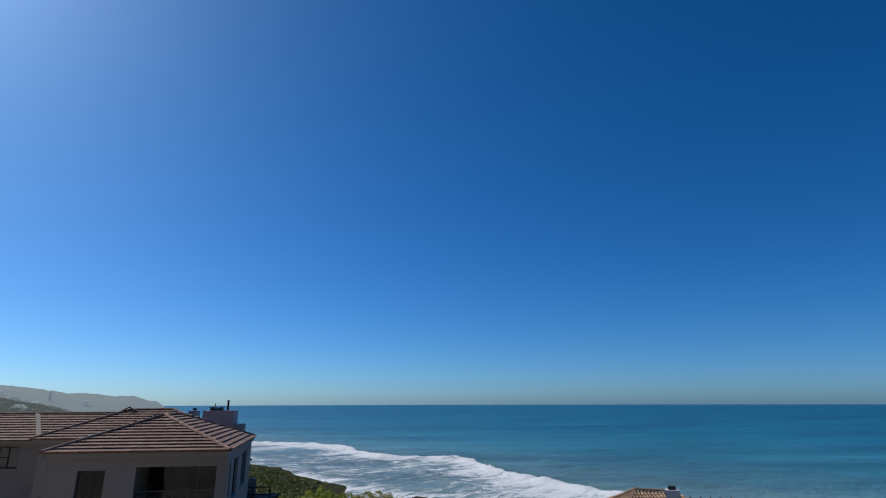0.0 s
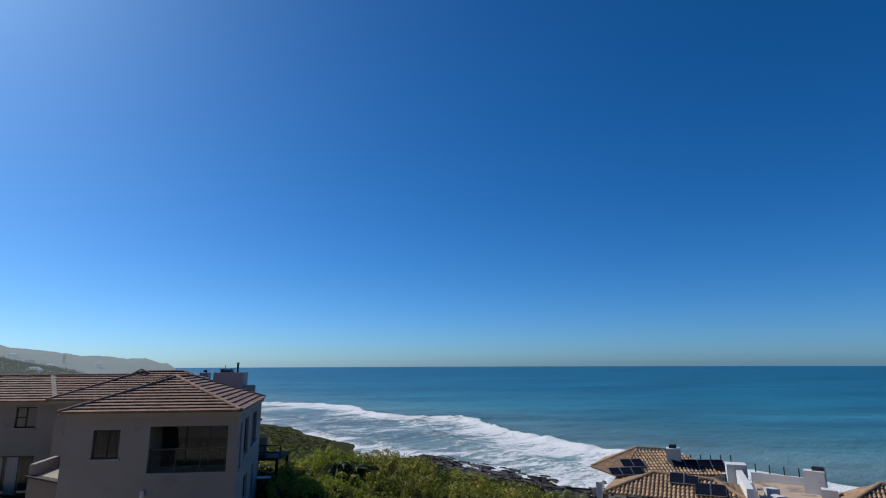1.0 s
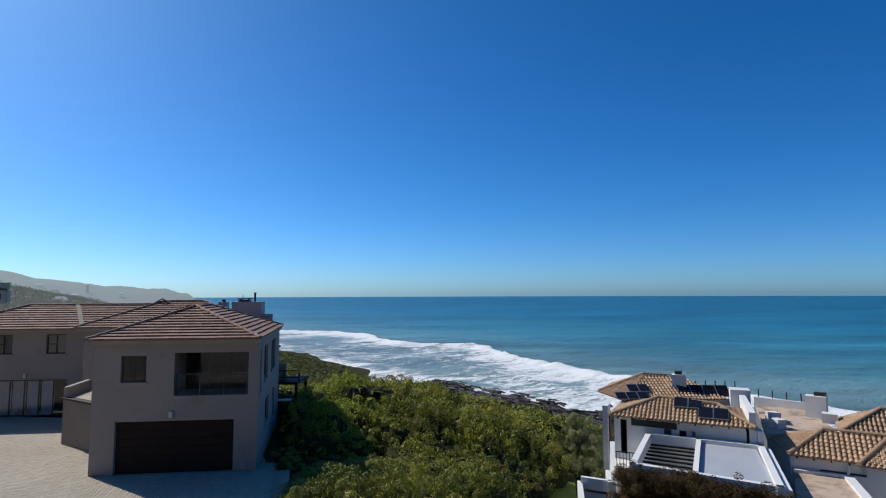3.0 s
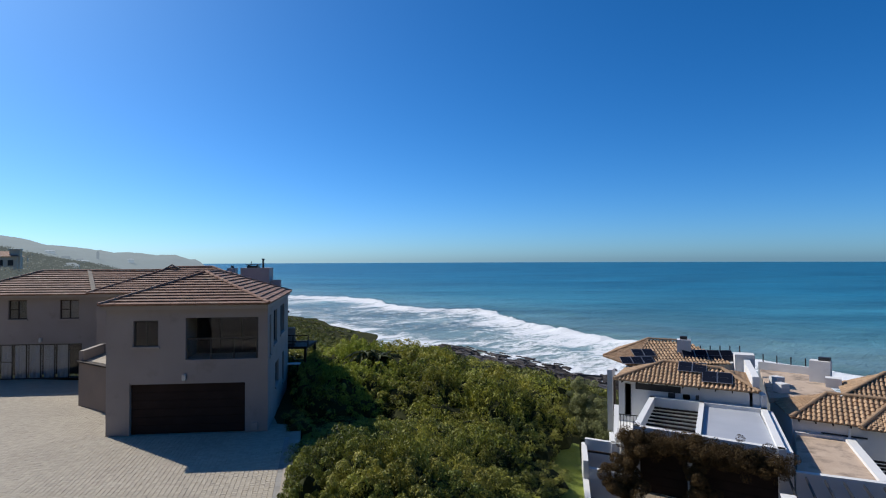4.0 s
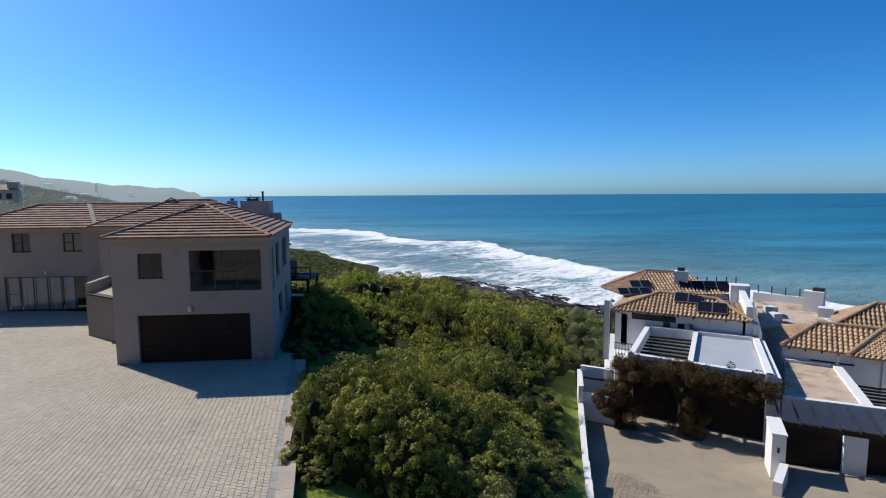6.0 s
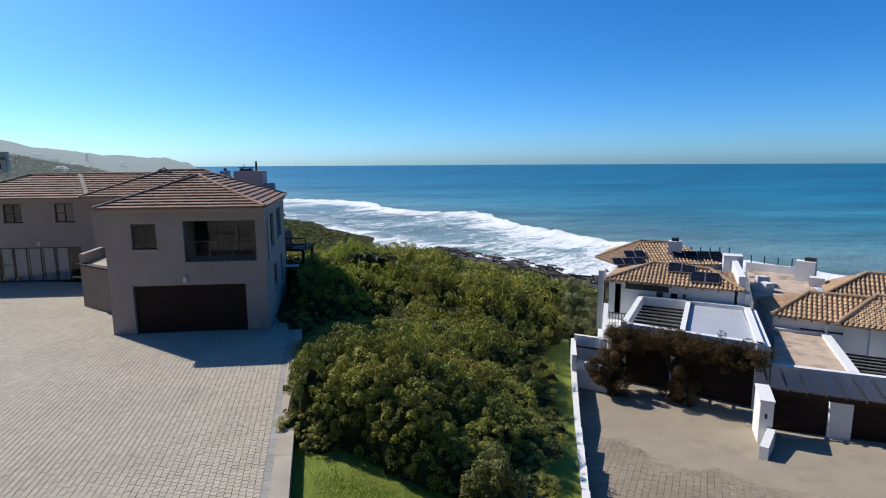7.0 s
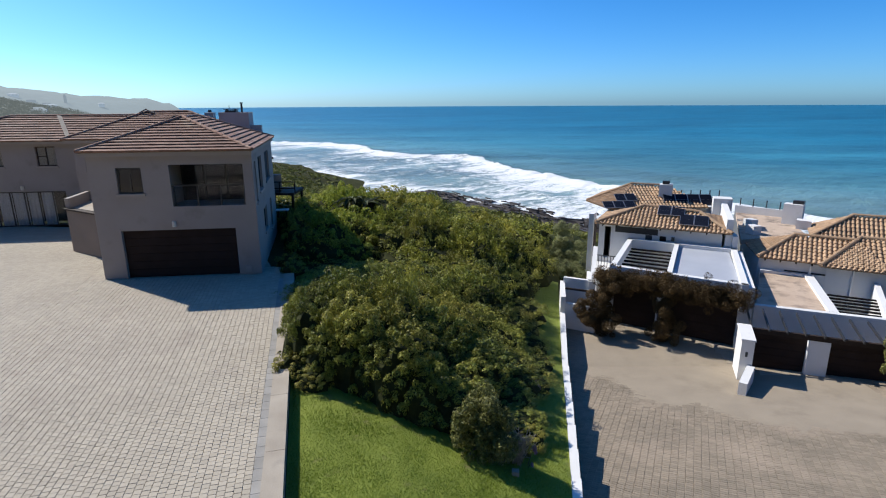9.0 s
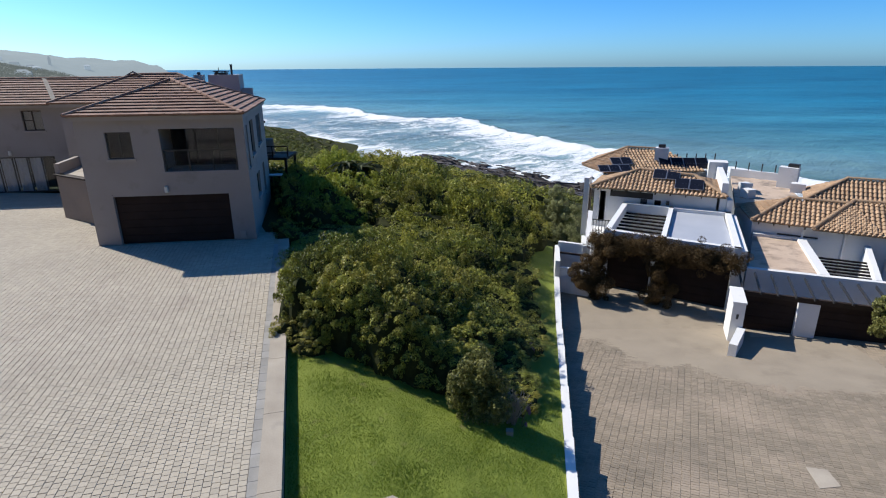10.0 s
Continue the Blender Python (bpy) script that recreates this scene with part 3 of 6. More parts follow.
# ---------------------------------------------------------------- grey two-storey house
def window(parent, p0, p1, z0, z1, depth=0.08, mullions=1, transom=None, mat=M_DARK, sill=True, name="window", pane_mat=M_GLASS, shades=True):
    """A framed window between plan points p0 and p1 (its outer face), set back by depth to the left of that way."""
    p0, p1 = Vector(p0[:2]), Vector(p1[:2])
    d = (p1 - p0).normalized()
    s = Vector((-d.y, d.x))
    a, b = p0 + s * depth, p1 + s * depth
    w = 0.06
    bm = bmesh.new()
    run(a, b, 0.06, z0, z0 + w, bm)
    run(a, b, 0.06, z1 - w, z1, bm)
    run(a, a + d * w, 0.06, z0 + w, z1 - w, bm)
    run(b - d * w, b, 0.06, z0 + w, z1 - w, bm)
    n, bars = mullions + 1, []
    length = (b - a).length
    for i in range(1, n):
        c = a + d * (length * i / n)
        bars.append(run(c - d * w / 2, c + d * w / 2, 0.055, z0 + w + 0.002, z1 - w - 0.002))
    if transom:
        bars.append(run(a + d * (w + 0.002), a + d * (length / n - w / 2 - 0.002), 0.05, lerp(z0, z1, transom) - 0.025, lerp(z0, z1, transom) + 0.025))
    win = part(name, bm, mat, parent)
    for b0 in bars:
        part("glazing_bar", b0, mat, win)
    for i in range(n):
        c, e = a + d * (length * i / n + 0.03), a + d * (length * (i + 1) / n - 0.03)
        bmg = run(c + s * 0.02, e + s * 0.02, 0.012, z0 + 0.04, z1 - 0.04)
        g = part("pane", bmg, pane_mat, win)
        g.visible_shadow = False
    if sill:
        part("sill", run(p0 - d * 0.08, p1 + d * 0.08, -0.07, z0 - 0.10, z0 - 0.003), M_TRIM, parent)
    return win


EAVE, SKEW = 5.55, -0.085


def side_u(n):
    """The house's seaward flank runs a little askew."""
    return 6.77 + SKEW * n


house = thing("house", hp(0, 0, 0), "two-storey grey plastered house with brown tiled hip roofs", "house")
P = hp
# front wall with garage, bedroom window and loggia
part("wall_front", pierced(P(0, 0), P(6.77, 0), 0.25, 0, EAVE, [(0.98, 5.80, 0.0, 2.17), (1.11, 2.14, 3.80, 4.92), (3.28, 6.36, 3.20, 5.02)]), M_PLASTER, house)
part("wall_side", pierced(P(6.77, 0.25), P(side_u(9), 9), 0.25, 0, EAVE,
                          [(0.25, 0.75, 3.2, 5.05), (1.7, 3.1, 3.5, 5.1), (4.6, 6.6, 3.6, 5.1), (2.4, 3.8, 1.35, 2.5), (5.5, 6.4, 0.9, 2.5)]), M_PLASTER, house)
part("wall_left", run(P(0, 0.25), P(0, 9.3), -0.25, 0, EAVE), M_PLASTER, house)
part("wall_back", run(P(side_u(9), 9), P(4.3, 16), 0.25, 0, EAVE), M_PLASTER, house)
part("wall_court", pierced(P(-5.1, 9.3), P(0, 9.3), 0.25, 0, EAVE, [(0.55, 1.15, 3.75, 4.85)]), M_PLASTER, house)
part("wall_court_side", run(P(-5.1, 9.55), P(-5.1, 12.4), -0.25, 0, EAVE), M_PLASTER, house)
part("wall_wing", pierced(P(-15.0, 12.4), P(-5.1, 12.4), 0.25, 0, 5.35, [(3.05, 4.15, 3.83, 5.04), (6.12, 7.27, 3.83, 5.04), (2.4, 7.47, 0.0, 2.25)]), M_PLASTER, house)
part("wall_wing_end", run(P(-15.0, 12.65), P(-15.0, 18.5), -0.25, 0, 5.35), M_PLASTER, house)
# solid blocks coloured near black in place of unlit rooms behind the openings
part("dark_room_block", prism([P(0.3, 2.0), P(6.4, 2.0), P(6.0, 8.8), P(0.3, 8.8)], 0.01, EAVE - 0.05), M_ROOMDARK, house)
part("dark_room_block", prism([P(-14.7, 14.0), P(-5.4, 14.0), P(-5.4, 18.2), P(-14.7, 18.2)], 0.01, 5.2), M_ROOMDARK, house)
part("dark_room_block", prism([P(-4.8, 10.2), P(5.0, 10.2), P(3.8, 15.7), P(-4.8, 15.7)], 0.01, EAVE - 0.05), M_ROOMDARK, house)
# floor slab and loggia
part("floor_slab", prism([P(0.26, 0.26), P(6.5, 0.26), P(6.3, 1.99), P(0.26, 1.99)], 2.75, 3.18), M_PLASTER, house)
part("loggia_wall", run(P(3.15, 0.26), P(3.15, 1.98), 0.12, 3.19, EAVE - 0.05), M_PLASTER, house)
part("loggia_wall", run(P(6.36, 0.26), P(6.30, 1.98), -0.10, 3.19, EAVE - 0.05), M_PLASTER, house)
window(house, P(3.2, 1.7), P(6.2, 1.7), 3.2, 5.1, 0.0, 2, None, M_DARK, False, "sliding_door")
bm = bmesh.new()
bar(P(3.3, 0.12, 4.10), P(6.35, 0.12, 4.10), 0.05, 0.05, bm)
for k in range(4):
    u = 3.34 + k * 0.98
    bar(P(u, 0.12, 3.2), P(u, 0.12, 4.10), 0.05, 0.05, bm)
rail = part("balustrade", bm, M_DARK, house)
part("balustrade_glass", run(P(3.34, 0.12), P(6.3, 0.12), 0.012, 3.27, 4.05), M_CLEAR, house).visible_shadow = False
part("reveal", run(P(0.9, -0.03), P(0.98, -0.03), 0.03, 0, 2.25), M_PLASTER, house)
# garage door of horizontal boards
gar = part("garage_door", run(P(0.98, 0.16), P(5.80, 0.16), 0.05, 0.01, 2.16), M_DOOR, house, "dark brown sectional garage door")
for k in range(6):
    part("panel", run(P(1.0, 0.14), P(5.78, 0.14), 0.025, 0.03 + k * 0.355, 0.03 + k * 0.355 + 0.34), M_DOOR, gar)
window(house, P(1.11, 0), P(2.14, 0), 3.80, 4.92, 0.09, 1)
for u0, u1, z0, z1 in ((0.25, 0.75, 3.2, 5.05), (1.7, 3.1, 3.5, 5.1), (4.6, 6.6, 3.6, 5.1), (2.4, 3.8, 1.35, 2.5), (5.5, 6.4, 0.9, 2.5)):
    window(house, P(side_u(u0 + 0.25), u0 + 0.25), P(side_u(u1 + 0.25), u1 + 0.25), z0, z1, 0.09, 1)
window(house, P(-4.55, 9.3), P(-3.95, 9.3), 3.75, 4.85, 0.09, 0)
window(house, P(-11.95, 12.4), P(-10.85, 12.4), 3.83, 5.04, 0.09, 1, 0.5, M_SASH)
window(house, P(-8.88, 12.4), P(-7.73, 12.4), 3.83, 5.04, 0.09, 1, 0.5, M_SASH)
window(house, P(-12.6, 12.4), P(-7.53, 12.4), 0.02, 2.23, 0.09, 5, 0.5, M_DARK, False, "sliding_door")


def curtain(p0, p1, z0, z1):
    bm = bmesh.new()
    p0, p1 = Vector(p0[:2]), Vector(p1[:2])
    d = (p1 - p0).normalized()
    s = Vector((-d.y, d.x))
    n = int((p1 - p0).length / 0.04)
    low, high = [], []
    for i in range(n + 1):
        q = p0.lerp(p1, i / n) + s * 0.035 * math.sin(i * 1.05)
        low.append(bm.verts.new((q.x, q.y, z0)))
        high.append(bm.verts.new((q.x, q.y, z1)))
    for i in range(n):
        bm.faces.new((low[i], low[i + 1], high[i + 1], high[i]))
    return bm


for u0, u1 in ((-12.5, -11.8), (-11.7, -10.92), (-10.84, -10.08), (-9.98, -9.25), (-9.15, -8.4)):
    part("curtain", curtain(P(u0, 12.68), P(u1, 12.68), 0.05, 2.2), M_CURTAIN, house, "pale pleated curtain")
part("blind", run(P(-11.9, 12.56), P(-10.9, 12.56), 0.02, 3.85, 5.0), M_BLIND, house)
part("blind", run(P(-8.85, 12.56), P(-7.76, 12.56), 0.02, 3.85, 5.0), M_BLIND, house)


def wall_lamp(p, z):
    bm = bmesh.new()
    bmesh.ops.create_cone(bm, cap_ends=True, segments=10, radius1=0.09, radius2=0.09, depth=0.26, matrix=Matrix.Translation((p.x, p.y, z)))
    bmesh.ops.bevel(bm, geom=[e for e in bm.edges], offset=0.02, segments=1, affect='EDGES')
    return bm


part("wall_lamp", wall_lamp(P(3.25, -0.1), 2.45), M_LAMP, house, "pale bulkhead wall lamp")
part("wall_lamp", wall_lamp(P(-9.98, 12.3), 2.5), M_LAMP, house, "pale bulkhead wall lamp")
part("tap_box", run(P(6.1, -0.08), P(6.35, -0.08), 0.08, 0.1, 0.42), M_TRIM, house)

# eaves: fascia boards and soffits
FE = [P(-0.14, -0.22), P(6.83, -0.22), P(side_u(9.4) + 0.07, 9.5)]
bm = bmesh.new()
run(FE[0], FE[1], 0.10, EAVE - 0.14, EAVE + 0.06, bm)
run(FE[1], FE[2], 0.10, EAVE - 0.14, EAVE + 0.06, bm)
run(P(-0.14, 8.9), P(-0.14, -0.22), 0.10, EAVE - 0.14, EAVE + 0.06, bm)
part("fascia", bm, M_TRIM, house)
part("fascia", run(P(-5.45, 9.05), P(-0.3, 9.05), 0.10, EAVE - 0.14, EAVE + 0.06), M_TRIM, house)
part("fascia", run(P(-15.3, 12.0), P(-5.2, 12.0), 0.10, 5.22, 5.40), M_TRIM, house)
part("soffit", prism([P(-0.2, -0.2), P(6.80, -0.2), P(side_u(9.4) + 0.05, 9.5), P(-0.2, 9.5)], EAVE - 0.03, EAVE - 0.005), M_TRIM, house)
part("soffit", prism([P(-5.35, 9.15), P(-0.25, 9.15), P(-0.25, 16), P(-5.35, 16)], EAVE - 0.03, EAVE - 0.005), M_TRIM, house)
part("soffit", prism([P(-15.2, 12.1), P(-5.45, 12.1), P(-5.45, 18), P(-15.2, 18)], 5.33, 5.35), M_TRIM, house)

# roof faces: the first two points of each are its eave
APEX, APEX2 = (3.05, 3.3, 6.91), (2.75, 6.3, 6.91)
E0 = EAVE + 0.07
fl, fr = (-0.20, -0.28, E0), (6.88, -0.28, E0)
br = (side_u(9.4) + 0.12, 9.55, E0)
M1, M2 = (-1.95, 12.55, 7.06), (0.5, 12.55, 7.06)
ml = (-5.50, 9.0, E0)
W1, W2 = (-11.4, 15.0, 6.83), (-1.9, 15.0, 6.83)
RF = {
    "front": [fl, fr, APEX],
    "right": [fr, br, APEX2, APEX],
    "left": [(-0.20, 9.0, E0), fl, APEX, (2.2, 9.4, 6.91)],
    "back": [br, (2.2, 9.55, E0), APEX2],
    "main_front": [ml, (4.9, 9.0, E0), M2, M1],
    "main_left": [(-5.5, 16.1, E0), ml, M1],
    "main_right": [(4.9, 9.6, E0 + 0.02), (4.2, 16.1, E0 + 0.02), M2],
    "wing_front": [(-15.35, 11.95, 5.40), (-4.9, 11.95, 5.40), W2, W1],
    "wing_left": [(-15.35, 18.1, 5.40), (-15.35, 11.95, 5.40), W1],
}
RF = {k: [hp(*p) for p in v] for k, v in RF.items()}
roof_tiles = {k: flat_tiles(v) for k, v in RF.items()}
bm = bmesh.new()
for v in RF.values():
    vs = [bm.verts.new(p - Vector((0, 0, 0.035))) for p in v]
    bm.faces.new(vs)
part("roof_deck", bm, M_TIMBER, house)
for a, b in ((fl, APEX), (fr, APEX), (APEX, APEX2), (br, APEX2), (ml, M1), (M1, M2), (W1, W2), ((-15.35, 11.95, 5.40), W1), ((4.9, 9.6, E0), M2)):
    ridge_run(hp(a[0], a[1], a[2] + 0.05), hp(b[0], b[1], b[2] + 0.07), M_RIDGE, house, 0.095)
part("pale_strip", bar(hp(-6.6, 12.0, 5.50), hp(-8.45, 15.0, 6.88), 0.24, 0.08), M_CONCRETE, house, "pale strip across the tiles")
part("gablet_vent", prism([hp(-2.25, 12.3), hp(-1.65, 12.3), hp(-1.65, 12.8), hp(-2.25, 12.8)], 6.8, 7.08), M_DARK, house)
for u0, u1 in ((-2.5, -1.93), (-1.4, -1.97)):
    part("barge_board", bar(hp(u0, 12.25, 6.96), hp(u1, 12.25, 7.26), 0.09, 0.07), M_CONCRETE, house, "pale barge board on a small gablet")
# chimney with cowl and flue
part("chimney", prism([P(3.0, 9.8), P(4.72, 9.8), P(4.72, 11.0), P(3.0, 11.0)], 4.0, 7.06), M_CHIM, house, "grey plastered chimney stack")
bm = bmesh.new()
run(P(3.3, 10.1), P(3.95, 10.1), 0.6, 7.06, 7.18, bm)
run(P(3.25, 10.05), P(4.0, 10.05), 0.7, 7.22, 7.27, bm)
for u in (3.35, 3.85):
    run(P(u, 10.2), P(u + 0.05, 10.2), 0.4, 7.18, 7.22, bm)
part("cowl", bm, M_DARK, house)
bm = bmesh.new()
c = P(4.25, 10.3)
bmesh.ops.create_cone(bm, cap_ends=True, segments=12, radius1=0.06, radius2=0.06, depth=0.55, matrix=Matrix.Translation((c.x, c.y, 7.30)))
bmesh.ops.create_cone(bm, cap_ends=True, segments=12, radius1=0.10, radius2=0.08, depth=0.06, matrix=Matrix.Translation((c.x, c.y, 7.60)))
part("flue", bm, M_DARK, house, "black steel flue pipe")
bm = bmesh.new()
c = P(3.55, 10.2)
bmesh.ops.create_cone(bm, cap_ends=True, segments=8, radius1=0.02, radius2=0.02, depth=0.2, matrix=Matrix.Translation((c.x, c.y, 7.36)))
part("vent_pin", bm, M_DARK, house)
part("parapet", prism([P(4.75, 10.0), P(5.35, 10.0), P(5.3, 10.6), P(4.7, 10.6)], 4.0, 6.30), M_CHIM, house)
part("chimney", prism([P(0.95, 14.2), P(1.5, 14.2), P(1.5, 14.8), P(0.95, 14.8)], 5.0, 7.0), M_CHIM, house)
bm = bmesh.new()
c = P(1.22, 14.5)
bmesh.ops.create_cone(bm, cap_ends=True, segments=10, radius1=0.13, radius2=0.10, depth=0.16, matrix=Matrix.Translation((c.x, c.y, 7.09)))
part("cowl", bm, M_DARK, house)

# low screen-walled annexe beside the garage
ann = thing("annexe", hp(-3, 5, 0), "low grey plastered yard enclosure with a flat parapet", "outbuilding")
AP = [P(-4.0, 5.44), P(-0.02, 2.4), P(-0.02, 8.2), P(-4.2, 8.2)]
# front wall in a darker brown than the grey walls
part("front_wall", run(AP[0], AP[1], 0.22, 0, 2.25), M_BROWNWALL, ann, "brown front wall")
part("wall", run(AP[3], AP[0], 0.22, 0, 2.83), M_PLASTER, ann)
part("wall", run(AP[2], AP[3], 0.22, 0, 2.83), M_PLASTER, ann)
part("roof_slab", prism([P(-3.75, 5.6), P(-0.03, 2.75), P(-0.03, 7.95), P(-3.95, 7.95)], 2.15, 2.32), M_CONCRETE, ann)
part("coping", run(hp(-4.12, 5.40), hp(-0.03, 2.28), 0.3, 2.255, 2.33), M_TIMBER, ann)

# timber deck behind the house
deck = thing("deck", hp(6.4, 10.4, 0), "raised timber deck with posts and a rail behind the house", "deck")
DX, DY = -10.75, 34.3
part("deck_floor", prism([(DX - 1.2, DY), (DX + 1.35, DY), (DX + 1.35, DY + 2.6), (DX - 1.2, DY + 2.6)], 1.95, 2.1), M_TIMBER, deck)
for px, py in ((DX + 0.1, DY + 0.1), (DX + 1.25, DY + 0.1), (DX + 1.25, DY + 2.4), (DX - 1.0, DY + 0.1)):
    part("post", bar((px, py, -2.6), (px, py, 2.0), 0.14, 0.14), M_TIMBER, deck)
for z in (2.4, 2.8):
    part("rail", bar((DX - 1.2, DY, z), (DX + 1.4, DY, z), 0.05, 0.06), M_TIMBER, deck)
for px in (DX - 0.4, DX + 0.5, DX + 1.45):
    part("baluster", bar((px, DY, 2.1), (px, DY, 2.8), 0.06, 0.06), M_TIMBER, deck)
part("pergola_post", bar((DX - 0.25, DY + 0.5, 2.1), (DX - 0.25, DY + 0.5, 4.2), 0.12, 0.12), M_TIMBER, deck)
part("pergola_beam", bar((DX - 1.2, DY + 0.5, 4.25), (DX + 0.1, DY + 0.5, 4.25), 0.1, 0.12), M_TIMBER, deck)
part("braai_wall", prism([(DX - 0.9, DY + 1.2), (DX + 0.3, DY + 1.2), (DX + 0.1, DY + 1.7), (DX - 0.9, DY + 1.7)], 2.1, 3.1), M_PLASTER, deck)
garden_table = thing("table", (-9.2, 32.2, 0), "small white-topped garden table with dark legs beside the house", "table")
part("tabletop", prism([(-10.15, 32.5), (-9.35, 32.6), (-9.4, 33.1), (-10.2, 33.0)], 1.28, 1.34), M_WHITE, garden_table)
for px, py in ((-9.95, 32.65), (-9.5, 32.75), (-9.55, 32.95), (-10.0, 32.85)):
    part("leg", bar((px, py, -0.8), (px, py, 1.28), 0.06, 0.06), M_TIMBER, garden_table)


# ---------------------------------------------------------------- kerb wall and stepped boundary wall
kerb = thing("retaining_wall", (kerb_x(12), 12, -0.3), "low concrete retaining wall along the paved forecourt", "wall")
y = -4.0
while y < 24:
    y1 = min(y + 2.45, 24)
    part("coping", run((kerb_x(y), y + 0.006), (kerb_x(y1), y1 - 0.006), 0.44, -1.2, 0.05), M_CONCRETE, kerb)
    y = y1

bwall = thing("boundary_wall", (wall_x(18), 18, drive_z(18)), "white plastered boundary wall stepping down a slope", "wall")
STEPS = [2.0, 3.9, 5.7, 7.3, 8.9, 10.5, 12.0, 13.5, 15.0, 16.75, 18.5, 20.3, 22.5, 24.6, 26.9]
for a, b in zip(STEPS, STEPS[1:]):
    part("segment", run((wall_x(a) + 0.12, a), (wall_x(b) + 0.12, b), 0.24, drive_z(a) - 1.5, drive_z(b) + 0.88), M_WHITE, bwall)
part("return_wall", run((6.35, 27.0), (7.75, 26.2), 0.22, -5, -2.62), M_WHITE, bwall)
part("segment", run((wall_x(26.9) + 0.12, 26.9), (wall_x(29.6) + 0.12, 29.6), 0.24, -6, -2.25), M_WHITE, bwall)
part("return_wall", run((6.75, 29.3), (8.35, 28.5), 0.22, -5, -1.95), M_WHITE, bwall)
part("return_wall", run((8.15, 28.5), (8.55, 30.4), 0.2, -5, -1.95), M_WHITE, bwall)

# ---------------------------------------------------------------- white villas with clay roofs
def roman_tiles(face, width=0.235, course=0.33):
    """Rows of half-round clay tiles on a roof face, as vertices and quads."""
    o, e, up, nrm = roof_basis(face)
    poly = [((Vector(p) - o).dot(e), (Vector(p) - o).dot(up)) for p in face]
    umin, umax = min(p[0] for p in poly), max(p[0] for p in poly)
    verts, faces = [], []
    u = umin
    prof = [(0.0, 0.0), (0.12, 0.0), (0.30, 0.045), (0.45, 0.068), (0.60, 0.068), (0.78, 0.045), (0.94, 0.0)]
    while u < umax:
        lane = clip(clip(poly, 0, u, True), 0, u + width, False)
        if len(lane) >= 3:
            v0, v1 = min(p[1] for p in lane), max(p[1] for p in lane)
            v = math.floor(v0 / course) * course
            while v < v1:
                c = clip(clip(lane, 1, v, True), 1, v + course, False)
                if len(c) >= 3:
                    a, b = min(p[1] for p in c), max(p[1] for p in c)
                    cu0, cu1 = min(p[0] for p in c), max(p[0] for p in c)
                    if b - a > 0.08 and cu1 - cu0 > 0.12:
                        base = len(verts)
                        j = random.uniform(-0.006, 0.006)
                        k = 0
                        for f, h in prof:
                            uu = u + f * width
                            if uu < cu0 - 0.02 or uu > cu1 + 0.02:
                                continue
                            for vv, lift in ((a - 0.02, 0.045), (b, 0.0)):
                                verts.append(o + e * uu + up * vv + nrm * (0.015 + j + h + lift))
                            verts.append(o + e * uu + up * (a - 0.02) + nrm * (h * 0.6 - 0.01))
                            k += 1
                        for i in range(k - 1):
                            q = base + 3 * i
                            faces.append((q, q + 3, q + 4, q + 1))
                            faces.append((q, q + 2, q + 5, q + 3))
                v += course
        u += width
    return verts, faces


def clay_roof(parent, faces, caps, label=""):
    bm = bmesh.new()
    verts, quads = [], []
    for f in faces:
        f = [Vector(p) for p in f]
        bm.faces.new([bm.verts.new(p - Vector((0, 0, 0.03))) for p in f])
        v, q = roman_tiles(f)
        n = len(verts)
        verts += v
        quads += [tuple(i + n for i in t) for t in q]
    deck = part("roof_deck", bm, M_CLAY, parent)
    ob = new("roof_tiles", mesh_from("roof_tiles", verts, quads, M_CLAY))
    under(ob, parent)
    tagged(ob, label, kind="stuff")
    for a, b in caps:
        ridge_run(Vector(a) + Vector((0, 0, 0.09)), Vector(b) + Vector((0, 0, 0.11)), M_CLAY, parent, 0.13, 0.36)


def solar_panel(parent, origin, e, up, nrm, u, v, cols, w=1.0, h=1.65):
    o = origin + nrm * 0.17
    for i in range(cols):
        a = o + e * (u + i * (w + 0.02)) + up * v
        m = Matrix.Translation(a + e * w / 2 + up * h / 2) @ Matrix((e, up, nrm)).transposed().to_4x4()
        bm = bmesh.new()
        bmesh.ops.create_cube(bm, size=1, matrix=m @ Matrix.Diagonal((w, h, 0.04, 1)))
        p = part("solar_panel", bm, M_ALU, parent, "black glass solar panel in a thin metal frame")
        bm = bmesh.new()
        for r in range(2):
            for c in range(1):
                mm = m @ Matrix.Translation((0, (r - 0.5) * (h / 2 - 0.03), 0.022))
                bmesh.ops.create_cube(bm, size=1, matrix=mm @ Matrix.Diagonal((w - 0.05, h / 2 - 0.045, 0.008, 1)))
        part("cell_sheet", bm, M_SOLAR, p)


GZ = -4.0
v1 = thing("villa", (12, 30, GZ), "white plastered villa with clay tile roofs and solar panels", "house")
G1 = [Vector(p) for p in ((8.8, 27.75), (14.3, 24.3), (17.2, 31.0), (11.75, 33.75))]
gd = (G1[1] - G1[0]).normalized()
gl = (G1[1] - G1[0]).length
gn = Vector((-gd.y, gd.x))
PZ = -0.8
part("garage_front", pierced(G1[0], G1[1], 0.3, GZ, PZ, [(0.12, 2.5, GZ, GZ + 2.2), (2.8, gl - 0.3, GZ, GZ + 2.2)]), M_WHITE, v1)
part("garage_side", run(G1[1], G1[2], 0.3, GZ - 1, PZ), M_WHITE, v1)
part("garage_back", run(G1[2], G1[3], 0.3, GZ - 1, PZ), M_WHITE, v1)
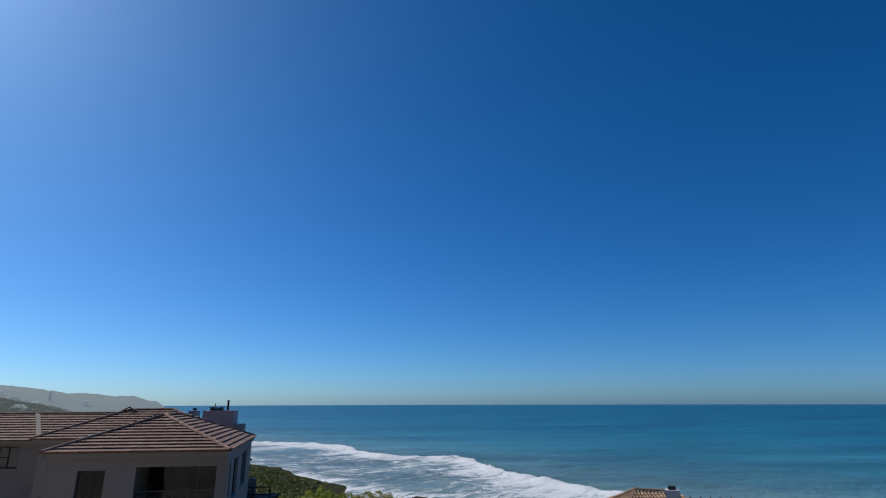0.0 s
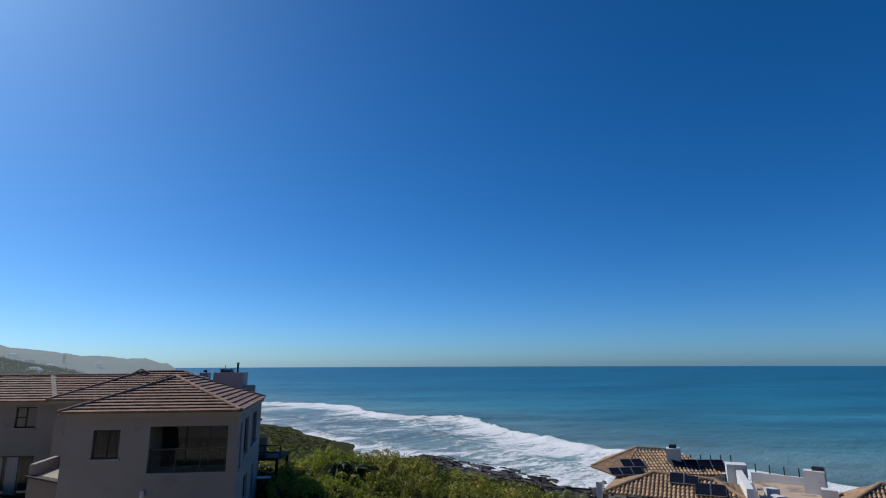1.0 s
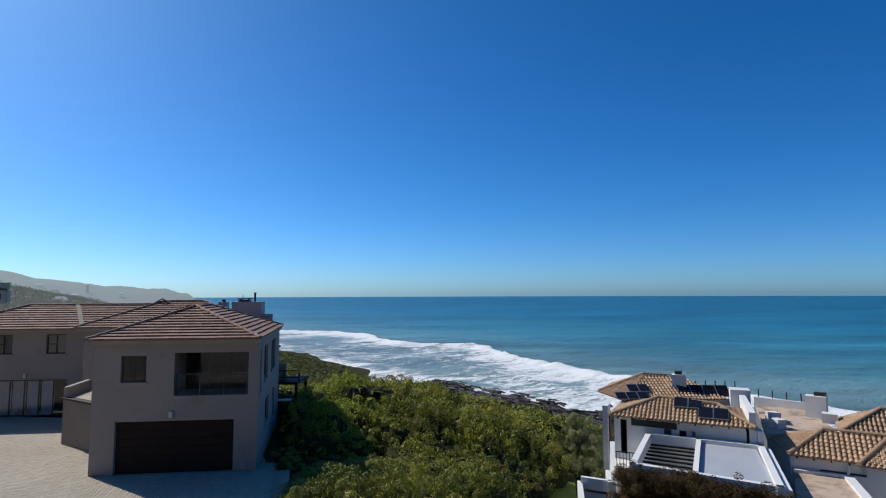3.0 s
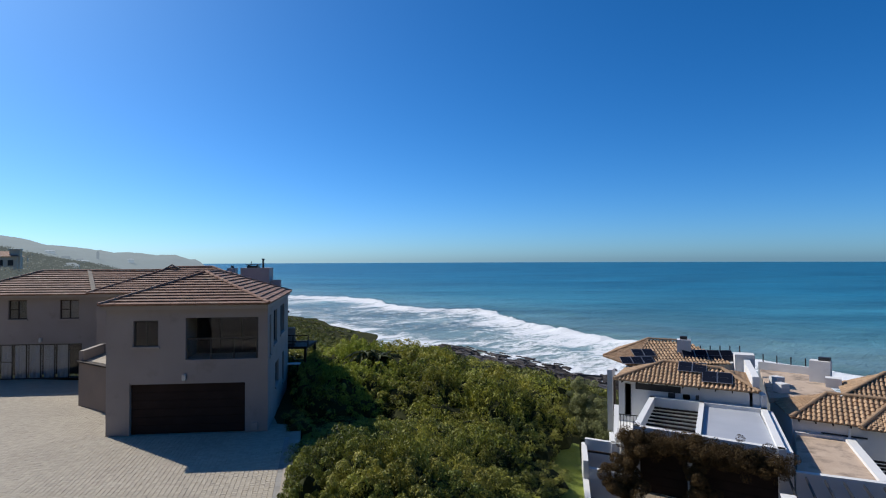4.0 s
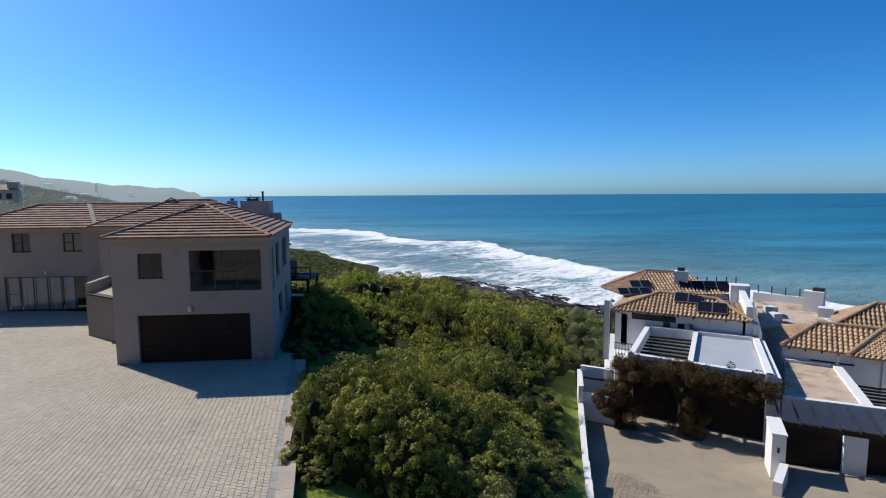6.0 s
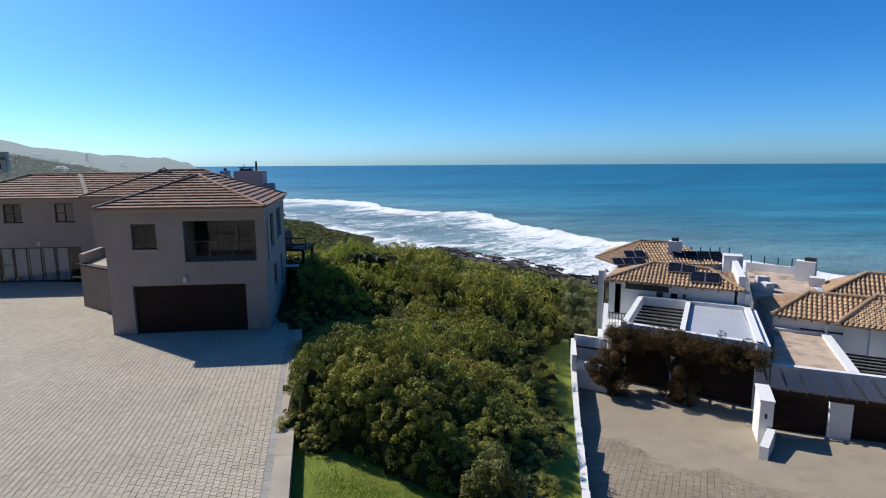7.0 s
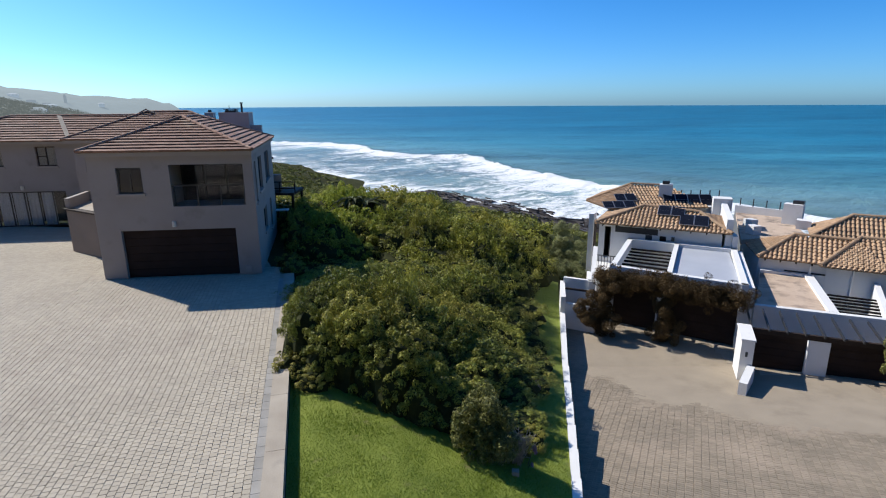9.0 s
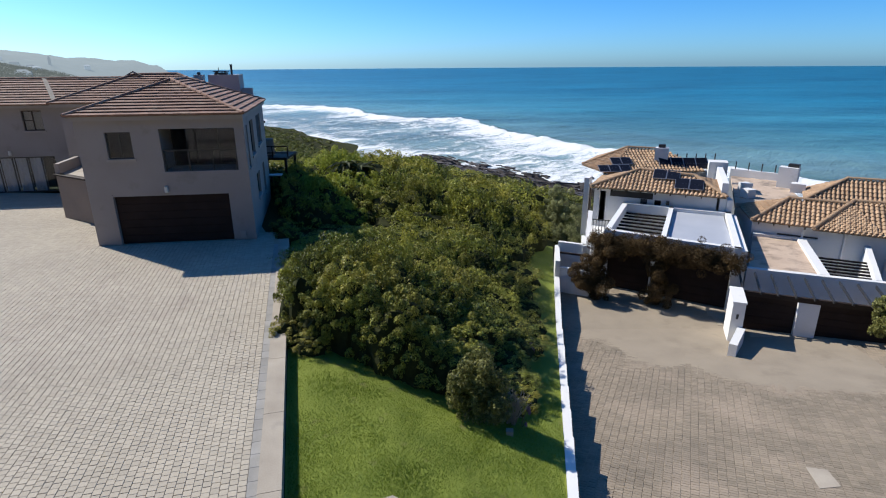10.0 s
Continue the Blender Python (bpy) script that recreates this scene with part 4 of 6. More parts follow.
part("garage_side", run(G1[3], G1[0], 0.3, GZ - 1, PZ), M_WHITE, v1)
mid0, mid1 = G1[0].lerp(G1[1], 0.47) + gn * 0.3, G1[3].lerp(G1[2], 0.49)
part("garage_divider", run(mid0, mid1, 0.25, GZ, PZ), M_WHITE, v1)
part("flat_roof", prism([mid0 + gd * 0.03, G1[1] + gn * 0.32 - gd * 0.3, G1[2] - gd * 0.35 - gn * 0.3, mid1 + gd * 0.05 - gn * 0.3], -1.15, -1.0), M_FLATROOF, v1)
# floor under the slats takes the near-black door colour
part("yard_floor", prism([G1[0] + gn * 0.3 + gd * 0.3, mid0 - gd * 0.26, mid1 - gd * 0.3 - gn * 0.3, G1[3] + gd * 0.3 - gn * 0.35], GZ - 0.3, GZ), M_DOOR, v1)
for k in range(8):
    t = 0.12 + k * 0.115
    a, b = (G1[0] + gn * 0.3).lerp(G1[3], t) + gd * 0.28, mid0.lerp(mid1, t) - gd * 0.26
    part("pergola_slat", bar((a.x, a.y, -1.35), (b.x, b.y, -1.35), 0.22, 0.06), M_SLAT, v1)
for s0, s1 in ((0.12, 2.5), (2.8, gl - 0.3)):
    a, b = G1[0] + gd * s0 + gn * 0.22, G1[0] + gd * s1 + gn * 0.22
    dr = part("garage_door", run(a, b, 0.05, GZ + 0.01, GZ + 2.14), M_DOOR, v1, "dark brown timber garage door")
    for k in range(5):
        part("board", run(a - gn * 0.02, b - gn * 0.02, 0.02, GZ + 0.03 + k * 0.42, GZ + 0.03 + k * 0.42 + 0.405), M_DOOR, dr)
part("flower_beam", run(G1[0] - gn * 1.25, G1[1] - gn * 1.25, 0.10, -1.40, -1.25), M_TIMBER, v1)

for k in range(7):
    a = G1[0].lerp(G1[1], 0.04 + 0.153 * k)
    part("pergola_joist", bar((*(a - gn * 0.02), -1.30), (*(a - gn * 1.3), -1.22), 0.06, 0.10), M_TIMBER, v1)

# living floors behind the garage
VW = [Vector(p) for p in ((10.2, 34.9), (16.6, 31.6), (20.0, 38.2), (13.2, 42.0))]
part("wall", pierced(VW[0], VW[1], 0.25, -7, 0.02, [(0.35, 0.75, -2.3, -0.25), (1.0, 3.6, -0.55, -0.15), (3.7, 4.1, -1.0, -0.55)]), M_WHITE, v1)
part("wall", run(VW[1], VW[2], 0.25, -7, 0.02), M_WHITE, v1)
part("wall", run(VW[2], VW[3], 0.25, -7, 0.02), M_WHITE, v1)
part("wall", run(VW[3], VW[0], 0.25, -7, 0.02), M_WHITE, v1)
# solid block whose dark colour stands for the villa's unlit rooms
part("dark_room_block", prism([VW[0].lerp(VW[2], 0.08), VW[1].lerp(VW[3], 0.08), VW[2].lerp(VW[0], 0.08), VW[3].lerp(VW[1], 0.08)], -6.9, -0.1), M_ROOMDARK, v1)
part("strip_window", run(VW[0] + (VW[1] - VW[0]).normalized() * 1.0 + gn * 0.06, VW[0] + (VW[1] - VW[0]).normalized() * 3.6 + gn * 0.06, 0.05, -0.55, -0.15), M_DARK, v1)
e_l, e_r, r_l, r_r = (9.82, 34.6, 0.0), (16.9, 31.15, 0.0), (13.25, 35.4, 0.92), (16.05, 33.6, 0.80)
clay_roof(v1, [
    [e_l, e_r, r_r, r_l],
    [(11.6, 38.0, 0.0), e_l, r_l],
    [e_r, (19.0, 36.0, 0.0), r_r],
], [(e_l, r_l), (r_l, r_r), (r_r, e_r)], "half-round clay tiles, weathered ochre")
b_l, b_ap, b_r = (10.9, 41.1, 0.3), (14.07, 40.6, 1.6), (18.6, 37.6, 0.4)
clay_roof(v1, [
    [b_l, (11.7, 37.6, 0.3), b_ap],
    [(11.7, 37.6, 0.3), b_r, (16.6, 40.3, 1.47), b_ap],
    [(13.2, 45.0, 0.3), b_l, b_ap],
], [(b_l, b_ap), (b_ap, (16.6, 40.3, 1.47))])
fo, fe, fu, fnn = roof_basis([Vector(p) for p in (e_l, e_r, r_r, r_l)])
solar_panel(v1, fo, fe, fu, fnn, 4.96, 0.38, 2, 0.80, 1.12)
solar_panel(v1, fo, fe, fu, fnn, 3.6, 1.3, 2, 0.78, 1.05)
part("chimney", prism([(15.45, 38.9), (16.3, 38.6), (16.6, 39.3), (15.75, 39.6)], -1, 1.85), M_WHITE, v1)
part("cowl", prism([(15.7, 39.0), (16.15, 38.85), (16.3, 39.2), (15.85, 39.35)], 1.851, 2.08), M_DARK, v1)

# party wall between the villas, stepped
pw = thing("party_wall", (17, 31, GZ), "white stepped party wall between two villas", "wall")
part("segment", run((17.0, 31.3), (19.6, 37.4), 0.35, -6, 0.85), M_WHITE, pw)
part("segment", run((17.25, 31.05), (17.5, 31.9), 0.3, -6, -0.1), M_WHITE, pw)
part("segment", run((14.62, 24.3), (17.5, 30.95), 0.28, -6, -0.95), M_WHITE, pw)

v2 = thing("villa", (18, 27, GZ), "white villa with clay roofs, roof terrace and pergola garages", "house")
W0 = [Vector(p) for p in ((14.75, 24.4), (19.8, 22.35), (23.2, 27.7), (18.3, 30.3))]
wd = (W0[1] - W0[0]).normalized()
wn2 = Vector((-wd.y, wd.x))
ZP = -1.8
part("garage_front", run(W0[0], W0[1] + wd * 6, 0.28, GZ - 0.3, ZP), M_WHITE, v2)
part("garage_back", run(W0[2] + wd * 6, W0[3], 0.3, GZ, ZP), M_WHITE, v2)
d0, d1 = W0[0] + wd * 3.45 + wn2 * 0.28, W0[3].lerp(W0[2], 0.46)
part("garage_divider", run(d0, d1, 0.4, GZ, ZP + 0.003), M_WHITE, v2)
part("flat_roof", prism([W0[0] + wn2 * 0.29 + wd * 0.1, d0 - wd * 0.01, d1 - wd * 0.42, W0[3] - wn2 * 0.3], -2.1, ZP - 0.15), M_TERRACE, v2)
# this floor, too, has the near-black colour of the doors
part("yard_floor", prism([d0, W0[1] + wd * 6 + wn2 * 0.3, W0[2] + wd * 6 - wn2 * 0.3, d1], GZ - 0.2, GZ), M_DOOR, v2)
for k in range(7):
    t = 0.10 + k * 0.085
    a, b = d0.lerp(d1, t) + wd * 0.02, (W0[1] + wn2 * 0.28).lerp(W0[2], t)
    part("pergola_slat", bar((a.x, a.y, ZP - 0.35), (b.x, b.y, ZP - 0.35), 0.16, 0.06), M_SLAT, v2)
part("yard_wall", run(W0[1] + wn2 * 0.28, W0[2], 0.25, GZ, ZP + 0.003), M_WHITE, v2)
# garage doors, beam and rafters
L1 = [Vector(p) for p in ((13.12, 22.51), (18.4, 20.3))]
ld = (L1[1] - L1[0]).normalized()
ln = Vector((-ld.y, ld.x))
for s0, s1 in ((0.45, 2.72), (3.42, 6.3), (7.0, 9.6)):
    a, b = L1[0] + ld * s0 + ln * 0.25, L1[0] + ld * s1 + ln * 0.25
    dr = part("garage_door", run(a, b, 0.05, GZ + 0.01, GZ + 1.72), M_DOOR, v2, "dark brown timber garage door")
    for k in range(5):
        part("board", run(a - ln * 0.025, b - ln * 0.025, 0.02, GZ + 0.03 + k * 0.335, GZ + 0.03 + k * 0.335 + 0.32), M_DOOR, dr)
part("lintel", run(L1[0] + ld * 0.2 - ln * 0.12, L1[1] + ld * 6 - ln * 0.12, 0.14, GZ + 1.74, GZ + 1.96), M_TIMBER, v2)
for s0 in (2.62, 6.3):
    part("pillar", run(L1[0] + ld * s0 - ln * 0.1, L1[0] + ld * (s0 + 0.78) - ln * 0.1, 0.42, GZ, GZ + 1.73), M_WHITE, v2)
PR = Vector((12.32, 20.86))
part("pillar", run(PR, PR + ld * 0.48, 1.75, GZ - 0.3, GZ + 2.0), M_WHITE, v2)
part("pillar_cap", run(PR - ld * 0.03 - ln * 0.03, PR + ld * 0.51 - ln * 0.03, 1.85, GZ + 2.003, GZ + 2.07), M_WHITE, v2)
part("screen_wall", run(PR + ld * 0.3 - ln * 0.01, PR - ln * 1.75 - ld * 0.15, 0.30, GZ - 0.5, GZ + 0.95), M_WHITE, v2)
for k in range(10):
    a = L1[0] + ld * (0.42 + k * 0.675)
    part("rafter", bar((*(a - ln * 0.3), GZ + 2.0), (*(a + ln * 2.05), GZ + 2.12), 0.06, 0.12), M_DARK, v2)
# living part
w0, w1 = Vector((18.25, 30.45)), Vector((24.5, 26.9))
part("wall", run(w0, w1 + (w1 - w0) * 0.6, 0.25, GZ, -1.05), M_WHITE, v2)
part("wall", run(w0 + Vector((2.2, 6.0)), w0, 0.25, GZ, -1.05), M_WHITE, v2)
c0, c2 = (18.05, 30.2, -1.1), (23.2, 27.1, -1.1)
q0, q1 = (20.65, 31.25, -0.1), (23.22, 29.7, -0.1)
clay_roof(v2, [
    [c0, c2, q1, q0],
    [(19.2, 34.0, -1.1), c0, q0],
    [(20.5, 28.5, -1.18), (29.5, 23.4, -1.18), (27.76, 27.48, 0.03), (23.5, 29.9, 0.03)],
    [(23.4, 31.5, -1.0), (20.5, 28.5, -1.18), (23.5, 29.9, 0.03)],
], [(c0, q0), (q0, q1), ((20.5, 28.5, -1.15), (23.5, 29.9, 0.03)), ((23.5, 29.9, 0.03), (27.76, 27.48, 0.03))], "half-round clay tiles, weathered ochre")
clay_roof(v2, [
    [(23.2, 33.6, -0.75), (34, 28.0, -0.75), (33.0, 30.22, 0.5), (25.9, 33.9, 0.5)],
    [(25.2, 37.0, -0.75), (23.2, 33.6, -0.75), (25.9, 33.9, 0.5)],
], [((23.2, 33.6, -0.75), (25.9, 33.9, 0.5)), ((25.9, 33.9, 0.5), (33.0, 30.22, 0.5))])
part("terrace", prism([(18.6, 33.2), (23.4, 34.3), (25.6, 40.2), (23.0, 42.3)], -1.1, -0.8), M_TERRACE, v2)
part("terrace_wall", run((25.4, 40.0), (22.9, 42.2), 0.25, -4, -0.25), M_WHITE, v2)
part("chimney", prism([(23.85, 37.8), (24.75, 37.05), (25.25, 37.6), (24.35, 38.4)], -0.9, 0.62), M_WHITE, v2)
part("cowl", prism([(24.4, 37.7), (24.9, 37.3), (25.2, 37.6), (24.7, 38.0)], 0.621, 0.85), M_DARK, v2)

part("wall", prism([(23.4, 33.9), (34, 28.4), (36, 34), (25.6, 36.8)], GZ, -0.8), M_WHITE, v2)
part("wall", prism([(21.0, 28.7), (29.5, 24.0), (30, 27.5), (23.4, 31.2)], GZ, -1.25), M_WHITE, v2)
part("box_locker", prism([(23.8, 36.1), (24.5, 35.6), (24.9, 36.2), (24.2, 36.7)], -0.81, -0.2), M_WHITE, v2)
part("locker", prism([(20.0, 34.4), (20.6, 34.55), (20.45, 35.2), (19.85, 35.05)], -0.81, -0.25), M_WHITE, v2)
part("locker", prism([(21.0, 36.6), (21.6, 36.75), (21.45, 37.4), (20.85, 37.25)], -0.81, -0.3), M_WHITE, v2)
for k in range(4):
    t = 0.08 + 0.27 * k
    x, y = 25.4 + (22.9 - 25.4) * t - 0.1, 40.0 + (42.2 - 40.0) * t
    part("balustrade_post", bar((x, y, -0.26), (x, y, 0.32), 0.06, 0.06), M_DARK, v2)
for t in (0.35, 0.62, 0.9):
    a = w0.lerp(w1, t)
    part("downpipe", bar((a.x - 0.1, a.y - 0.16, GZ), (a.x - 0.1, a.y - 0.16, -1.3), 0.09, 0.09), M_WHITE, v2)
for k in range(8):
    a = Vector(c0[:2]).lerp(Vector(c2[:2]), 0.06 + 0.125 * k)
    part("rafter_end", bar((a.x, a.y, -1.2), (a.x + 0.15, a.y + 0.28, -1.18), 0.06, 0.1), M_TIMBER, v2)
part("high_window", run(w0 + (w1 - w0).normalized() * 1.3 - Vector((0.02, 0.04)), w0 + (w1 - w0).normalized() * 3.4 - Vector((0.02, 0.04)), 0.05, -1.95, -1.72), M_DARK, v2)
part("number_plate", run(PR + ld * 0.18 - ln * 0.012, PR + ld * 0.27 - ln * 0.012, 0.01, GZ + 1.3, GZ + 1.52), M_DARK, v2)
part("doorstep", prism([L1[0] + ld * 0.9 - ln * 1.3, L1[0] + ld * 3.3 - ln * 1.3, L1[0] + ld * 3.3 - ln * 0.4, L1[0] + ld * 0.9 - ln * 0.4], GZ - 0.3, GZ + 0.16), M_CONCRETE, v2)
part("ramp", prism([L1[0] + ld * 3.5 - ln * 1.5, L1[0] + ld * 8.5 - ln * 1.5, L1[0] + ld * 8.5 - ln * 0.4, L1[0] + ld * 3.5 - ln * 0.4], GZ - 0.3, GZ + 0.15), M_CONCRETE, v2)

# more of the first villa: back roof panels, parapet posts, tower, louvres, balcony rail
bo, be, bu, bnn = roof_basis([Vector(p) for p in ((11.7, 37.6, 0.3), b_r, (16.6, 40.3, 1.47), b_ap)])
solar_panel(v1, bo, be, bu, bnn, -0.45, -0.05, 3, 0.72, 0.85)
solar_panel(v1, bo, be, bu, bnn, 0.62, 0.85, 2, 0.72, 0.9)
ao, ae = Vector((15.65, 38.2, 0.38)), Vector((1.0, -0.08, 0)).normalized()
au = Vector((0.06, 0.78, 0.70)).normalized()
solar_panel(v1, ao, ae, au, ae.cross(au), 0.0, 0.0, 4, 0.82, 1.0)
solar_panel(v1, ao + ae * 3.4 - Vector((0, 0, 0.2)), ae, au, ae.cross(au), 0.0, 0.0, 1, 0.8, 0.5)
part("panel_frame", prism([(15.7, 38.4), (19.2, 38.1), (19.3, 38.8), (15.8, 39.0)], -1.0, 0.36), M_WHITE, v1)
part("terrace_parapet", run((16.9, 40.1), (20.3, 39.9), 0.25, -4, 0.76), M_WHITE, v1)
for k in range(6):
    x = 16.95 + 0.68 * k
    part("balustrade_post", bar((x, 40.2 - 0.04 * k, 0.77), (x, 40.2 - 0.04 * k, 1.25), 0.06, 0.06), M_DARK, v1)
part("stair_box", prism([(18.5, 37.0), (19.6, 36.6), (20.0, 37.6), (18.9, 38.0)], -3, 1.15), M_WHITE, v1)
part("tower", prism([(9.95, 36.6), (10.25, 36.45), (10.7, 37.4), (10.4, 37.6)], -6, 0.22), M_WHITE, v1)
for k in range(12):
    z = -2.1 + k * 0.17
    part("louvre", bar((9.95, 35.05, z), (10.3, 36.0, z), 0.10, 0.04), M_TIMBER, v1)
for k in range(2):
    part("louvre_post", bar((9.95 + 0.35 * k, 35.05 + 0.95 * k, -2.4), (9.95 + 0.35 * k, 35.05 + 0.95 * k, 0.0), 0.07, 0.07), M_TIMBER, v1)
part("balcony_rail", bar((9.55, 33.3, -1.75), (11.2, 32.6, -1.75), 0.05, 0.05), M_DARK, v1)
for k in range(10):
    x, y = 9.55 + 0.165 * k + 0.08, 33.3 - 0.07 * k - 0.03
    part("baluster", bar((x, y, -2.6), (x, y, -1.76), 0.03, 0.03), M_DARK, v1)
part("balcony_slab", prism([(9.4, 33.4), (11.3, 32.5), (12.0, 34.0), (10.2, 34.9)], -6, -2.62), M_WHITE, v1)
part("stair_wall", prism([(8.6, 30.5), (8.85, 30.4), (9.7, 33.2), (9.45, 33.3)], -6, [-2.3, -2.3, -1.2, -1.2]), M_WHITE, v1)
part("wall_lamp", prism([(14.0, 32.62), (14.16, 32.54), (14.22, 32.66), (14.06, 32.74)], -0.75, -0.5), M_DARK, v1)
part("small_window", run((12.75, 33.53), (13.1, 33.35), 0.05, -0.85, -0.55), M_DARK, v1)
for k in range(9):
    a = Vector(e_l[:2]).lerp(Vector(e_r[:2]), 0.06 + 0.11 * k)
    part("rafter_end", bar((a.x, a.y, -0.1), (a.x + 0.15, a.y + 0.28, -0.08), 0.06, 0.1), M_TIMBER, v1)
part("gate_beam", bar((6.6, 28.0, -2.15), (8.5, 27.1, -2.15), 0.1, 0.1), M_TIMBER, v1)


# ---------------------------------------------------------------- planting
def leaf_cloud(rng, blobs, count, leaf, lift=0.3, low=-0.35, squash=1.0):
    """Small folded leaves over a group of ellipsoids; vertices and triangles."""
    bl = np.array(blobs)
    w = bl[:, 3] * bl[:, 4]
    bl = bl[rng.choice(len(blobs), count, p=w / w.sum())]
    d = rng.normal(size=(count, 3))
    d /= np.linalg.norm(d, axis=1, keepdims=True)
    d[:, 2] = np.where(d[:, 2] < low, -d[:, 2], d[:, 2])
    c = bl[:, :3] + d * bl[:, 3:6] * (rng.uniform(0, 1, (count, 1)) ** 0.35 * 0.55 + 0.52)
    nrm = d + rng.normal(size=(count, 3)) * 0.6 + np.array([0, 0, lift])
    nrm /= np.linalg.norm(nrm, axis=1, keepdims=True)
    a = np.cross(nrm, rng.normal(size=(count, 3)))
    a /= np.linalg.norm(a, axis=1, keepdims=True)
    b = np.cross(nrm, a)
    s = leaf * rng.uniform(0.6, 1.3, (count, 1))
    p0, p1, p2, p3 = c - a * s, c + b * s * 0.42 + nrm * s * 0.12, c + a * s, c - b * s * 0.42 + nrm * s * 0.12
    verts = np.stack([p0, p1, p2, p3], 1)
    verts[:, :, 2] = c[:, None, 2] + (verts[:, :, 2] - c[:, None, 2]) * squash      # for a crown that is stretched upwards later
    verts = verts.reshape(-1, 3)
    k = np.arange(count)[:, None] * 4
    return verts, np.concatenate([k + [0, 1, 2], k + [0, 2, 3]], 1).reshape(-1, 3)


def np_mesh(name, verts, tris, mat):
    me = bpy.data.meshes.new(name)
    me.vertices.add(len(verts))
    me.vertices.foreach_set("co", np.asarray(verts, np.float32).ravel())
    me.loops.add(tris.size)
    me.loops.foreach_set("vertex_index", tris.astype(np.int32).ravel())
    me.polygons.add(len(tris))
    me.polygons.foreach_set("loop_start", np.arange(0, tris.size, 3, dtype=np.int32))
    me.polygons.foreach_set("loop_total", np.full(len(tris), 3, np.int32))
    me.update(calc_edges=True)
    me.validate()
    me.materials.append(mat)
    return me


def stems(bl, r=0.045):
    bm = bmesh.new()
    for b in bl:
        p, q = Vector((b[0] * 0.15, b[1] * 0.15, -0.15)), Vector((b[0] * 0.8, b[1] * 0.8, b[2]))
        m = Matrix.Translation((p + q) / 2) @ (q - p).to_track_quat('Z', 'Y').to_matrix().to_4x4()
        bmesh.ops.create_cone(bm, cap_ends=False, segments=6, radius1=r, radius2=r * 0.35, depth=(q - p).length, matrix=m)
    return bm


def shrub(seed, count, leaf, mat, label, group, blobs=95, name="shrub", category="shrub", small=0.07, big=0.19, inner=True, squash=1.0):
    """A shrub of unit radius: stems, a lumpy crown of many small sprays and an added dark core."""
    rng = np.random.default_rng(seed)
    bl = []
    for k in range(blobs):
        ang, rad = rng.uniform(0, 6.28), 0.88 * math.sqrt(rng.uniform(0, 1) if k > blobs // 5 else rng.uniform(0.6, 1))
        r = rng.uniform(small, big)
        dome = 0.12 + 0.72 * math.sqrt(1 - rad * rad) * rng.uniform(0.62, 1.06) if k > blobs // 5 else rng.uniform(0.02, 0.35)
        bl.append((rad * math.cos(ang), rad * math.sin(ang), dome, r, r, r * rng.uniform(0.7, 1.0) * squash))
    v, t = leaf_cloud(rng, bl, count, leaf, squash=squash)
    root = new(name)
    tagged(root, label, category, group)
    crown = new("crown", np_mesh("crown", v, t, mat))
    crown.parent = root
    # solid dark core added to block light and deepen the gaps between sprays
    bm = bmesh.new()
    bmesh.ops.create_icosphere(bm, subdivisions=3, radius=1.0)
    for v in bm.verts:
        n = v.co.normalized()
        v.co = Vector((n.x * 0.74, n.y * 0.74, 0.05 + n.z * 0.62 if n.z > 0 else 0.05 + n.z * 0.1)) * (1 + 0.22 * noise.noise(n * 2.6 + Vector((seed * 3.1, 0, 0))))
    core = mesh_of("shade_core", bm, M_CORE)
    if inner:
        new("shade_core", core).parent = root
    stem = new("stem", mesh_of("stem", stems(bl[:5]), M_BARK))
    stem.parent = root
    return root


def right_edge(y):
    return float(np.interp(y, [11, 12.6, 14, 19.7, 32.6, 36, 43, 60], [1.7, 2.5, 3.1, 4.5, 6.9, 7.4, 9.3, 9.5]))


def left_edge(y):
    return float(np.interp(y, [11.5, 13, 16, 24, 26, 30, 34, 38, 45, 70], [-2.6, -3.9, -4.8, -6.7, -7.0, -7.8, -8.7, -10.6, -14.0, -24.0]))


def back_edge(x):
    return float(np.interp(x, [-25, -5, 1, 4.5, 8.5, 10], [66, 64, 58, 50, 44, 40]))


CANOPY = {  # height of the bush canopy down five lines of sight: (distance north, height)
    -0.30: ([12, 14, 17, 20, 23, 25.5, 28, 33, 38, 44, 52, 66], [0.6, 1.5, 1.8, 0.8, 0.1, 0.2, 1.4, 1.6, 1.0, 0.0, -1.5, -1.8]),
    -0.17: ([12, 14, 17, 20, 24, 29, 34, 40, 44, 52, 66], [1.4, 1.8, 2.0, 1.1, 0.1, 0.0, 0.9, 1.9, 1.0, -1.3, -1.8]),
    -0.09: ([12, 14, 17, 20, 24, 29, 35, 41, 46, 54, 66], [1.4, 1.7, 1.9, 1.1, 0.2, 0.0, 0.9, 2.0, 0.7, -1.5, -1.9]),
    0.02: ([12, 14, 17, 20, 24, 29, 35, 40, 46, 54, 66], [1.2, 1.5, 1.6, 1.0, 0.1, -0.2, 0.2, -0.2, -1.3, -2.4, -2.6]),
    0.15: ([12, 14, 17, 20, 26, 30, 36, 42, 48, 56], [0.3, 0.7, 0.9, 0.9, 0.5, -0.1, -0.7, -1.9, -3.2, -4.0]),
}


